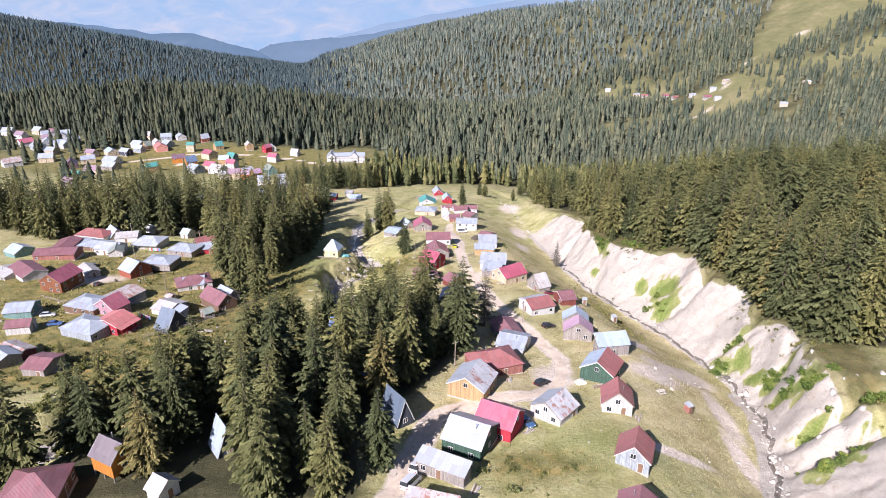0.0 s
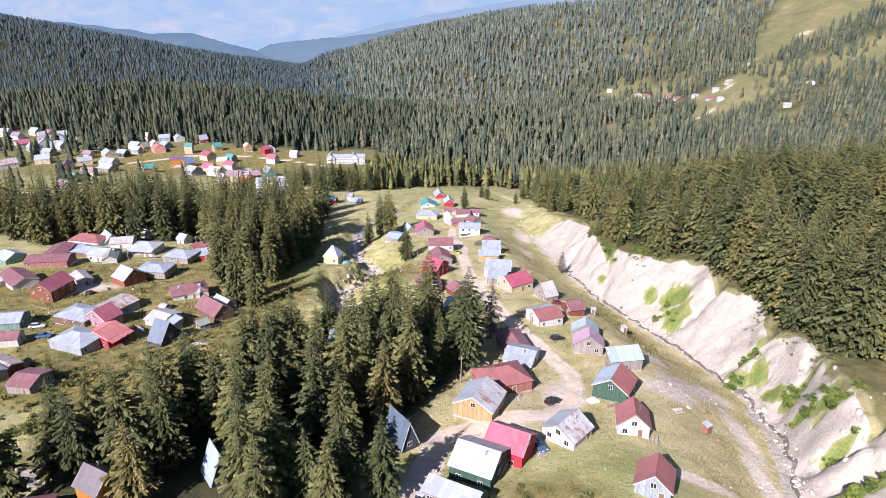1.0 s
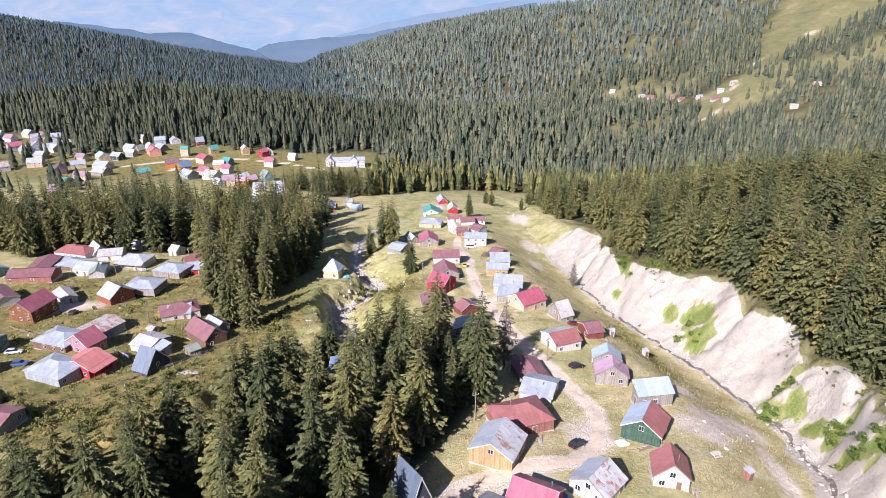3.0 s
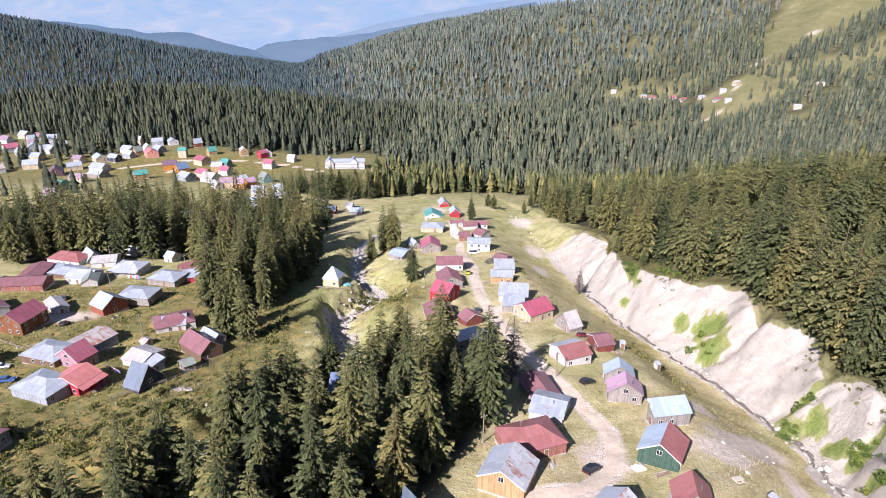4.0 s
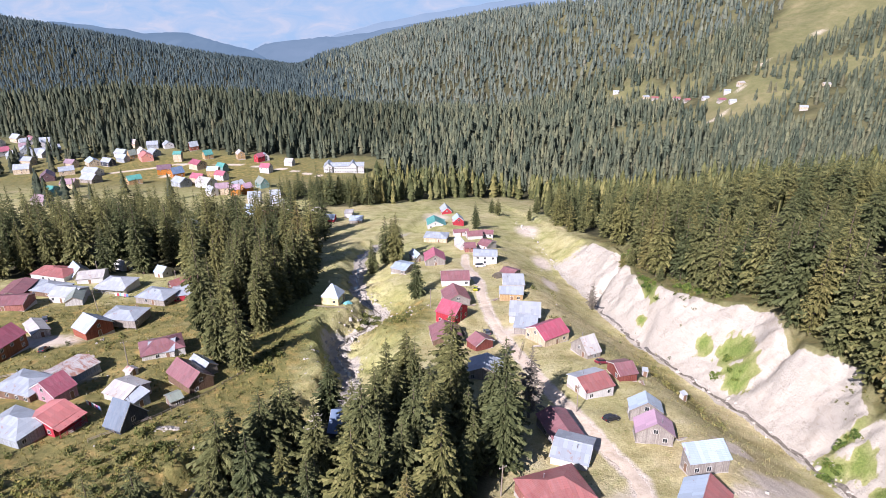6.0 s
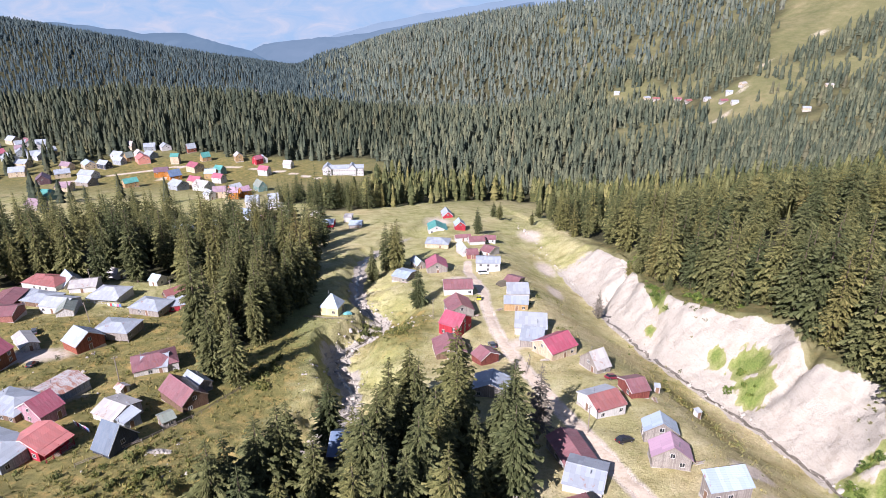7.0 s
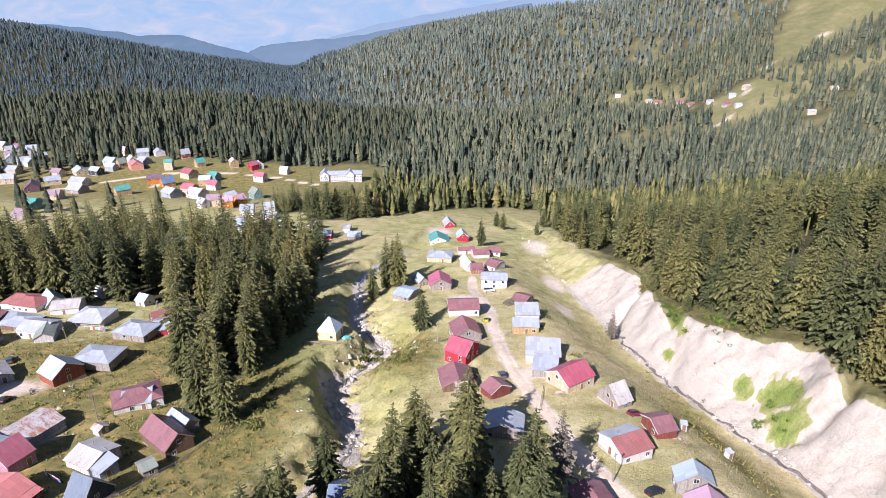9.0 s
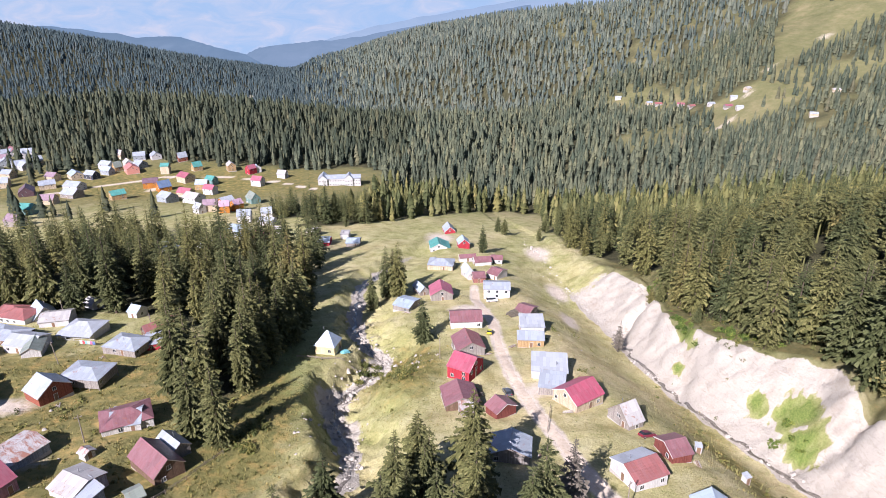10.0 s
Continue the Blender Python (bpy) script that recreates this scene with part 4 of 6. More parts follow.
house(-359.0, 625.2, 32, 10.5, 8.5, 3.7, 6.5, "pale", "pine_white", far=True)
house(-361.2, 598.7, -63, 12.3, 9.5, 3.5, 7.3, "plum", "plum_wall", far=True)
house(-318.7, 558.0, 4, 9.3, 8.7, 3.7, 6.5, "mauve_roof", "pine_white", far=True)
house(-305.2, 511.6, -9, 8.8, 8.0, 3.7, 6.5, "teal", "teal_wall", far=True)
house(-284.0, 465.1, -16, 8.8, 7.7, 3.7, 6.5, "mauve_roof", "grey_plank", far=True)
house(-352.9, 661.1, -48, 12.0, 8.9, 3.7, 6.5, "bluegrey", "pine_white", far=True)
house(-331.4, 619.1, -16, 12.4, 9.4, 3.7, 6.5, "pale", "white_wall", far=True)
house(-317.1, 588.6, -20, 11.4, 9.5, 3.5, 6.7, "pale", "grey_plank", far=True)
house(-336.7, 659.6, -23, 9.4, 7.0, 3.7, 6.5, "pale", "slate_wall", far=True)
house(-342.0, 701.0, -21, 10.5, 8.7, 3.7, 6.5, "pale", "white_wall", far=True)
house(-330.0, 676.4, -21, 8.8, 6.5, 3.7, 6.5, "bluegrey", "bluegrey_wall", far=True)
house(-347.5, 740.0, -14, 6.7, 5.6, 3.5, 7.8, "rusty", "pine_white", far=True)
house(-327.1, 690.6, 50, 6.3, 5.8, 3.5, 7.8, "mossgrey", "pine", far=True)
house(-309.3, 682.4, -54, 11.9, 9.5, 4.5, 7.3, "salmon", "salmon_wall", far=True)
house(-273.8, 577.7, 41, 9.3, 7.0, 3.7, 6.5, "teal", "pine", far=True)
house(-324.6, 736.1, 18, 9.6, 8.3, 3.7, 6.5, "pale", "bluegrey_wall", far=True)
house(-309.4, 702.0, -32, 9.1, 8.2, 3.7, 6.5, "pale", "bluegrey_wall", far=True)
house(-323.3, 706.5, -49, 8.2, 6.7, 3.7, 6.5, "cream", "white_wall", far=True)
house(-309.1, 739.3, -54, 9.1, 8.3, 3.7, 6.5, "pale", "white_wall", far=True)
house(-274.0, 677.2, 4, 6.6, 5.7, 6.5, 8.8, "teal", "pine_white", far=True)
house(-277.0, 728.3, 40, 7.6, 5.7, 3.5, 7.8, "pale", "redwood", far=True)
house(-248.8, 690.9, 41, 7.2, 6.7, 3.5, 7.3, "teal", "pine", far=True)
house(-243.0, 645.6, -34, 10.4, 9.3, 4.5, 7.3, "crimson_dark", "pine_white", far=True)
house(-267.2, 626.1, 19, 10.1, 8.4, 4.5, 7.3, "plum", "orange", far=True)
house(-251.0, 614.0, 43, 8.7, 7.8, 3.5, 7.8, "navy", "orange", far=True)
house(-226.7, 562.7, -34, 10.1, 9.4, 4.5, 7.3, "pale", "bluegrey_wall", far=True)
house(-219.2, 619.9, 3, 8.4, 7.8, 4.5, 7.3, "bluegrey", "pine", far=True)
house(-216.3, 635.7, -24, 7.4, 6.6, 4.5, 7.3, "teal", "teal_wall", far=True)
house(-205.5, 600.2, -23, 8.5, 6.3, 4.5, 7.3, "pinkred", "white_wall", far=True)
house(-217.5, 577.8, -22, 9.7, 7.6, 4.5, 7.3, "pinkred", "pine_white", far=True)
house(-204.5, 559.1, -27, 11.1, 9.3, 4.5, 7.3, "cream", "white_wall", far=True)
house(-182.7, 511.4, -38, 6.0, 5.5, 3.5, 6.3, "white", "white_wall", far=True)
house(-176.5, 517.4, 11, 8.2, 7.0, 4.5, 7.3, "mauve_roof", "pine_white", far=True)
house(-170.4, 533.3, 48, 8.2, 7.6, 4.5, 7.3, "white", "orange", far=True)
house(-164.3, 510.9, 11, 6.0, 5.5, 4.5, 7.3, "lilac", "orange", far=True)
house(-158.8, 520.9, 52, 6.3, 5.7, 4.5, 7.3, "lilac", "orange", far=True)
house(-139.3, 474.1, 7, 7.2, 6.8, 4.5, 7.3, "pale", "white_wall", far=True)
house(-214.2, 688.5, -61, 8.5, 6.4, 4.5, 7.3, "cream", "pine", far=True)
house(-191.7, 677.8, 51, 7.0, 5.9, 4.5, 7.3, "pinkred", "red", far=True)
house(-187.5, 684.2, -59, 6.2, 5.5, 3.5, 6.3, "pale", "white_wall", far=True)
house(-173.1, 631.7, -17, 8.2, 6.5, 4.5, 7.3, "pinkred", "white_wall", far=True)
house(-157.6, 662.1, -14, 6.9, 6.2, 3.5, 6.3, "cream", "white_wall", far=True)
house(-156.4, 555.5, -51, 8.9, 6.6, 3.5, 7.3, "mossgrey", "teal_wall", far=True)
house(-127.8, 485.7, 19, 6.0, 5.5, 4.5, 7.3, "pale", "white_wall", far=True)
house(-452.4, 715.8, -58, 9.3, 8.4, 3.7, 6.5, "pale", "bluegrey_wall", far=True)
house(-526.4, 762.4, 2, 9.9, 9.2, 3.9, 7.3, "pale", "white_wall", far=True)
house(-501.6, 746.3, -18, 9.7, 7.7, 3.9, 7.3, "mauve_roof", "white_wall", far=True)
house(-490.9, 765.0, -23, 9.9, 8.7, 3.9, 7.3, "pale", "pine_white", far=True)
house(-468.5, 755.7, -37, 10.9, 8.7, 3.9, 7.3, "brown", "white_wall", far=True)
house(-450.6, 750.3, 18, 8.6, 7.9, 3.9, 7.3, "pale", "white_wall", far=True)
house(-423.8, 716.9, 42, 11.4, 9.0, 3.9, 7.3, "pale", "pine_white", far=True)
house(-428.0, 698.2, 39, 10.1, 9.4, 3.9, 7.3, "pale", "bluegrey_wall", far=True)
house(-447.3, 689.0, -37, 13.0, 9.5, 3.9, 7.3, "pale", "bluegrey_wall", far=True)
house(-470.8, 705.1, 49, 11.2, 9.5, 3.9, 7.3, "pinkred", "white_wall", far=True)
house(-402.6, 629.1, 17, 11.0, 8.1, 3.9, 7.3, "pale", "pine_white", far=True)
house(-425.1, 608.5, 46, 13.0, 9.5, 3.9, 7.3, "rusty", "white_wall", far=True)
# huts on the mountain pasture
house(273, 1066, -25, 9.0, 7.0, 3.0, 5.0, "white", "white_wall", far=True)
house(311, 1034, 12, 10.0, 7.0, 3.0, 5.0, "pale", "pine_white", far=True)
house(322, 1026, -1, 11.0, 7.0, 3.0, 5.0, "brick", "grey_plank", far=True)
house(391, 935, -14, 9.0, 7.0, 3.0, 5.0, "pale", "white_wall", far=True)
house(410, 939, 23, 10.0, 7.0, 3.0, 5.0, "cream", "pine_white", far=True)
house(379, 921, 10, 11.0, 7.0, 3.0, 5.0, "crimson_dark", "grey_plank", far=True)
house(387, 905, -3, 9.0, 7.0, 3.0, 5.0, "white", "white_wall", far=True)
house(444, 834, -16, 10.0, 7.0, 3.0, 5.0, "pale", "pine_white", far=True)
house(352, 975, 21, 11.0, 7.0, 3.0, 5.0, "brick", "grey_plank", far=True)
house(369, 951, 8, 9.0, 7.0, 3.0, 5.0, "pale", "white_wall", far=True)
house(499, 889, -5, 10.0, 7.0, 3.0, 5.0, "cream", "pine_white", far=True)
house(346, 1000, -18, 11.0, 7.0, 3.0, 5.0, "crimson_dark", "grey_plank", far=True)

# ---------------------------------------------------------------- spruces
def spruce_arrays(seed, levels, arms, twigs, girth=0.16, bare=0.06):
    """Corners and triangles of a spruce crown one unit tall: whorls of drooping feathered boughs."""
    rng = np.random.RandomState(seed)
    v, f = [], []
    lop = rng.uniform(0, 6.28)
    for k in range(levels):
        s = (k + rng.uniform(-0.3, 0.3)) / levels
        z = bare + (0.985 - bare) * s
        reach = girth * min(1.0, 1.5 * max(1 - s, 0.0)) ** 0.85 * (0.75 + 0.25 * min(1, s * 6)) * rng.uniform(0.74, 1.2) + 0.016
        count = max(5, int(arms * (0.55 + 0.45 * (1 - s))))
        spin = rng.uniform(0, 6.28)
        for j in range(count):
            a = spin + 6.283 * (j + rng.uniform(-0.3, 0.3)) / count
            ln = reach * rng.uniform(0.6, 1.2) * (1 + 0.15 * math.cos(a - lop) + 0.1 * math.cos(3 * a + lop + 5 * s))
            zz = z + rng.uniform(-0.4, 0.4) / levels
            d, q = np.array([math.cos(a), math.sin(a), 0]), np.array([-math.sin(a), math.cos(a), 0])
            up = np.array([0, 0, 1.0])
            droop = rng.uniform(0.02, 0.3) * ln

            def at(u, w=0.0, low=0.0):
                return d * ln * u + q * w * ln + up * (zz + 0.10 * ln * math.sin(u * 2.2) - droop * u * u - low * ln)

            for m in range(twigs):
                u = 0.22 + 0.72 * (m + rng.uniform(0, 0.9)) / twigs
                w = rng.uniform(0.2, 0.46) * (1.2 - 0.62 * u) * (0.85 if twigs < 5 else 0.55 if twigs < 7 else 0.5)
                for sgn in (1, -1):
                    b = len(v)
                    v += [at(u - 0.13, sgn * 0.02, -0.02), at(u + 0.13, sgn * w, rng.uniform(-0.05, 0.16)), at(u + 0.17, sgn * 0.01, rng.uniform(-0.06, 0.06))]
                    f += [(b, b + 1, b + 2)]
            b = len(v)
            v += [at(0.7, 0.06), at(1.04), at(0.7, -0.06, 0.04)]
            f += [(b, b + 1, b + 2)]
    b = len(v)
    v += [np.array([0.006, 0, 0.93]), np.array([-0.004, 0.005, 0.93]), np.array([-0.003, -0.005, 0.93]), np.array([0, 0, 1.0])]
    f += [(b, b + 1, b + 3), (b + 1, b + 2, b + 3), (b + 2, b, b + 3)]
    return np.array(v), np.array(f)


def tier_arrays(seed, tiers, sides, girth=0.15):
    """A farther spruce: ragged overlapping skirts of boughs, uneven from side to side."""
    rng = np.random.RandomState(seed)
    v, f = [], []
    lop = rng.uniform(0, 6.28)
    for k in range(tiers):
        s = k / tiers
        r = girth * min(1.0, 1.4 * (1 - s)) ** 0.85 * rng.uniform(0.78, 1.15) + 0.010
        z0, z1 = 0.02 + 0.97 * s, min(1.0, 0.02 + 0.97 * (s + 2.3 / tiers))
        b, spin = len(v), rng.uniform(0, 6.28)
        v.append((rng.uniform(-0.01, 0.01), rng.uniform(-0.01, 0.01), z1))
        for j in range(sides):
            a = spin + 6.283 * (j + rng.uniform(-0.2, 0.2)) / sides
            rr = r * (rng.uniform(0.85, 1.2) if j % 2 else rng.uniform(0.45, 0.75)) * (1 + 0.15 * math.cos(a - lop))
            v.append((rr * math.cos(a), rr * math.sin(a), z0 + rng.uniform(-0.35, 0.25) / tiers))
        f += [(b, b + 1 + j, b + 1 + (j + 1) % sides) for j in range(sides)]
    return np.array(v), np.array(f)


def joined(*parts):
    """Several crowns' corners and triangles as one."""
    v, f, n = [], [], 0
    for pv, pf in parts:
        v.append(pv)
        f.append(pf + n)
        n += len(pv)
    return np.concatenate(v), np.concatenate(f)


def trunk_arrays(top=0.93, sides=6, base=0.017):
    v, f = [], []
    for k, (z, r) in enumerate(((-0.04, base * 1.25), (0.05, base), (0.4, base * 0.62), (top, 0.002))):
        v += [(r * math.cos(6.283 * j / sides), r * math.sin(6.283 * j / sides), z) for j in range(sides)]
        if k:
            b = (k - 1) * sides
            for j in range(sides):
                n = (j + 1) % sides
                f += [(b + j, b + n, b + sides + n), (b + j, b + sides + n, b + sides + j)]
    return np.array(v), np.array(f)


def scatter(x0, x1, y0, y1, gap, seed):
    """Unevenly spread places, about gap apart."""
    rng = np.random.RandomState(seed)
    gx, gy = np.meshgrid(np.arange(x0, x1, gap), np.arange(y0, y1, gap))
    return gx.ravel() + rng.uniform(-0.48, 0.48, gx.size) * gap, gy.ravel() + rng.uniform(-0.48, 0.48, gx.size) * gap, rng


def plant_many(name, kinds, x, y, h, rng, mat, label):
    """One object holding a spread of trees."""
    z = terrain(x, y)
    spin, pick = rng.uniform(0, 6.283, len(x)), rng.randint(0, len(kinds), len(x))
    wide = rng.uniform(0.85, 1.2, len(x))
    vs, fs, n = [], [], 0
    for k, (v, f) in enumerate(kinds):
        m = pick == k
        if not m.any():
            continue
        c, s, hh, ww = np.cos(spin[m])[:, None], np.sin(spin[m])[:, None], h[m][:, None], (h[m] * wide[m])[:, None]
        px, py = (v[:, 0] * c - v[:, 1] * s) * ww + x[m][:, None], (v[:, 0] * s + v[:, 1] * c) * ww + y[m][:, None]
        pz = v[:, 2] * hh + z[m][:, None] - 0.3
        vs.append(np.stack([px, py, pz], -1).reshape(-1, 3))
        fs.append((f[None] + (np.arange(m.sum()) * len(v))[:, None, None] + n).reshape(-1, 3))
        n += m.sum() * len(v)
    me = mesh_from(name, np.concatenate(vs), np.concatenate(fs), mat)
    tints = [np.repeat(rng.uniform(0, 1, (pick == k).sum()), len(v)) for k, (v, f) in enumerate(kinds)]
    me.attributes.new("tint", "FLOAT", "POINT").data.foreach_set("value", np.concatenate(tints).astype(np.float32))
    ob = new(name, me)
    return tagged(ob, label, "forest", kind="stuff")


SPRUCES = []
for seed, girth in ((1, 0.16), (2, 0.175), (3, 0.145), (4, 0.185), (5, 0.165), (6, 0.15)):
    SPRUCES.append((mesh_from("spruce_crown", *spruce_arrays(seed, 29, 12, 8, girth, 0.06 + 0.03 * (seed % 3)), M_NEEDLES), mesh_from("spruce_trunk", *trunk_arrays(), M_BARK)))
for seed, girth in ((7, 0.135), (8, 0.15), (9, 0.122)):
    SPRUCES.append((mesh_from("spruce_crown", *spruce_arrays(seed, 37, 11, 7, girth, 0.05), M_NEEDLES), mesh_from("spruce_trunk", *trunk_arrays(), M_BARK)))
MID = [spruce_arrays(20 + s, 33, 10, 7, 0.118 + 0.008 * s, 0.05) for s in range(5)]
MID_TOP = [joined(trunk_arrays(), spruce_arrays(20 + s, 24, 11, 5, 0.118 + 0.008 * s, 0.36)) for s in range(5)]
BACK = [joined(trunk_arrays(), spruce_arrays(30 + s, 26, 8, 3, 0.120 + 0.008 * s, 0.05)) for s in range(5)]
BACK_TOP = [joined(trunk_arrays(), spruce_arrays(30 + s, 18, 8, 3, 0.120 + 0.008 * s, 0.36)) for s in range(5)]
VALE = [tier_arrays(50 + s, 9, 9, 0.135 + 0.01 * s) for s in range(5)]
LOW = [tier_arrays(40 + s, 6, 8, 0.135 + 0.01 * s) for s in range(5)]
TINY = [tier_arrays(60 + s, 3, 6, 0.145 + 0.015 * s) for s in range(5)]


def spruce(x, y, h, kind, spin, label):
    tree = new("spruce_tree")
    crown, trunk = SPRUCES[kind]
    for name, me in (("trunk", trunk), ("crown", crown)):
        o = new(name, me)
        o.parent = tree
    tree.matrix_world = Matrix.Translation((x, y, float(terrain(x, y)) - 0.2)) @ Matrix.Rotation(spin, 4, "Z") @ Matrix.Diagonal((h, h, h, 1))
    return tagged(tree, label, "tree", "spruces")


def keep_clear(x, y):
    """False where a house, a yard or a track leaves no room for trees."""
    ok = lerp_path(x, y, ROAD)[0] > 4.5
    ok &= lerp_path(x, y, GULLY)[0] > 4.0
    for cx, cy, r in YARDS:
        ok &= np.hypot(x - cx, y - cy) > r
    return ok


YARDS = [(hx, hy, hr + 1.4) for hx, hy, hr in HOUSES]
# open lanes and yards below the houses that stand in the grove
for hx, hy in ((-59, 90), (-48, 84), (-42, 98), (-10, 110), (-30, 165)):
    YARDS += [(hx + 0.2 * k, hy - 0.9 * k, 5.0) for k in (4, 8, 12)]


def woods():
    rng = np.random.RandomState(5)
    # near groves, every tree a thing of its own
    near = []
    for poly, gap, seed, y1 in ((GROVE, 7.8, 11, 400), (LEFT_WOOD, 11.0, 12, 330)):
        x, y, _ = scatter(-340, 140, 60, 440, gap, seed)
        ok = inside(x, y, poly) & keep_clear(x, y) & (y < y1)
        near += list(zip(x[ok], y[ok]))
    x, y, _ = scatter(50, 180, 100, 420, 10.0, 13)
    rimmed = inside(x, y, VALLEY_WOOD) & (edge_distance(x, y, VALLEY_WOOD) < 13) & (y < 330)
    near += list(zip(x[rimmed], y[rimmed]))
    for (ax, ay, _), (bx, by, _) in zip(RIM[4:13], RIM[5:14]):
        count = max(1, int(math.hypot(bx - ax, by - ay) / 7.0))
        for k in range(count):
            u = (k + rng.uniform(0.2, 0.8)) / count
            if not 222 < ay + u * (by - ay) < 246 or k % 2 == 0:
                near.append((ax + u * (bx - ax) + rng.uniform(2.2, 7), ay + u * (by - ay) + rng.uniform(-1, 1)))
    near += [(-70 + 9 * u + rng.uniform(-1.5, 1.5), 200 + 64 * u) for u in np.linspace(0, 1, 12) if not 0.05 < u < 0.35]
    near.sort(key=lambda p: math.hypot(p[0] + 5, p[1] - 60) - (70 if p[0] > 60 and p[1] < 240 else 0))
    for x, y in near[:285]:
        grove = x < 50 and (x > -55 or y < 190)
        spruce(x, y, rng.triangular(13, 21, 29) if grove else rng.triangular(19, 27, 36) if x < 0 else rng.triangular(24, 31, 39), rng.randint(6) if grove else 6 + rng.randint(3), rng.uniform(0, 6.28), "tall dark green spruce in a dense grove")
    rest = np.array(near[285:])
    if len(rest):
        plant_many("spruce_wood", MID, rest[:, 0], rest[:, 1], rng.triangular(18, 26, 34, len(rest)), rng, M_NEEDLES, "dark spruce wood between the hamlets")
    # the wood behind them
    x, y, r = scatter(-340, 420, 110, 620, 10.2, 14)
    rear = inside(x, y, VALLEY_WOOD) & (y < 480) & ~(inside(x, y, VALLEY_WOOD) & (edge_distance(x, y, VALLEY_WOOD) < 13) & (y < 330) & (x < 180))
    rear |= inside(x, y, LEFT_WOOD) & (y >= 330)
    rear |= inside(x, y, HOTEL_WOOD)
    rear &= (x < 0.75 * y + 60) & keep_clear(x, y)
    low_stand = inside(x, y, HOTEL_WOOD)
    first = rear & (y < 300) & (x < 190)
    second = rear & ~first & ((y < 420) | (x < 90))
    deep = ~(inside(x, y, LEFT_WOOD) | low_stand) & (edge_distance(x, y, VALLEY_WOOD) > 24)
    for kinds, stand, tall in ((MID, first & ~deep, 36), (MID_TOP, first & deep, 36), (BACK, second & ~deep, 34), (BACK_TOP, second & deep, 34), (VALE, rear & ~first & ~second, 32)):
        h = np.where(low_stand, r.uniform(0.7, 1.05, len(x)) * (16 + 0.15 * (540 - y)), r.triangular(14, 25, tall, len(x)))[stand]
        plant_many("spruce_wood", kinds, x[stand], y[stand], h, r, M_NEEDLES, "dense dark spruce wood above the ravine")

    def cleared(x, y):
        ok = np.ones(len(x), bool)
        for poly in CLEARINGS:
            ok &= ~inside(x, y, poly)
        for hx, hy, hr in HOUSES:
            if hy > 760 and hx > 150:
                ok &= np.hypot(x - hx + 6, (y - hy + 22) * 0.6) > 17
        return ok

    x, y, r = scatter(-900, 1100, 480, 1150, 8.6, 15)
    ok = inside(x, y, VALLEY_WOOD) & cleared(x, y) & (np.abs(x + 20) < 0.8 * y)
    ok &= r.uniform(0, 1, len(x)) < np.where((x > 230) & (y > 760), 0.5 + 0.5 * (wave_noise(x, y, 55, 71) > -0.2), 0.88 + 0.2 * wave_noise(x, y, 40, 75))
    h = r.triangular(10, 19, 30, len(x))
    for kinds, stand, mat in ((VALE, ok & (y < 600), M_NEEDLES), (VALE, ok & (y >= 600) & (y < 720), M_NEEDLES_SLOPE_HAZE), (LOW, ok & (y >= 720) & (x > -40), M_NEEDLES_SLOPE_HAZE), (LOW, ok & (y >= 720) & (x <= -40), M_NEEDLES_VALLEY)):
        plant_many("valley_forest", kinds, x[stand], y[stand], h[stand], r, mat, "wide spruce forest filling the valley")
    px, py = [], []
    for cx, cy, sx, sy, count in ((-385, 690, 12, 22, 26), (-360, 718, 12, 12, 12), (-300, 745, 40, 10, 18), (-440, 735, 30, 12, 16), (-480, 690, 25, 25, 14), (-330, 500, 40, 16, 16), (-200, 705, 30, 8, 10), (-420, 640, 20, 20, 8)):
        px.append(r.normal(cx, sx, count))
        py.append(r.normal(cy, sy, count))
    px, py = np.concatenate(px), np.concatenate(py)
    clear = keep_clear(px, py)
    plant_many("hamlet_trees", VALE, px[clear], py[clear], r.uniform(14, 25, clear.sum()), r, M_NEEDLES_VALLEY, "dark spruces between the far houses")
    x, y, r = scatter(150, 1000, 740, 1250, 11, 18)
    ok = ~cleared(x, y) & (x < 0.8 * y)
    ok &= r.uniform(0, 1, len(x)) < np.where(inside(x, y, CLEARINGS[5]), 0.015, np.where(wave_noise(x, y, 60, 73) > -0.05, 0.75, 0.2))
    ok &= lerp_path(x, y, FAR_TRACKS[2])[0] > 9
    for hx, hy, hr in HOUSES:
        if hy > 760 and hx > 150:
            ok &= np.hypot(x - hx + 6, (y - hy + 22) * 0.6) > 17
    plant_many("pasture_trees", LOW, x[ok], y[ok], r.uniform(12, 24, ok.sum()), r, M_NEEDLES_SLOPE_HAZE, "scattered spruces on the mountain pasture")
    x, y, r = scatter(-1000, 1300, 1150, 3000, 13.6, 16)
    ok = inside(x, y, VALLEY_WOOD) & cleared(x, y) & (np.abs(x) < 0.8 * y)
    ok &= r.uniform(0, 1, len(x)) < np.where(x > 250, 0.55 + 0.45 * (wave_noise(x, y, 90, 72) > -0.3), 1.0)
    # trees towards the valley's end take the bluer haze-painted needles
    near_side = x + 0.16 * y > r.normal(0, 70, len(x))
    for stand, mat, label in ((ok & near_side, M_NEEDLES_FAR_HAZE, "haze-greyed spruce forest on the far mountain side"), (ok & ~near_side, M_NEEDLES_HAZE, "hazy spruce forest at the valley's end")):
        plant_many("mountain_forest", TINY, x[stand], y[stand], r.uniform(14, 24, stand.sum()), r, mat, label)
    x, y, r = scatter(-2200, -300, 1250, 3100, 16.5, 17)
    ok = inside(x, y, LEFT_MOUNTAIN) & (np.abs(x) < 0.78 * y)
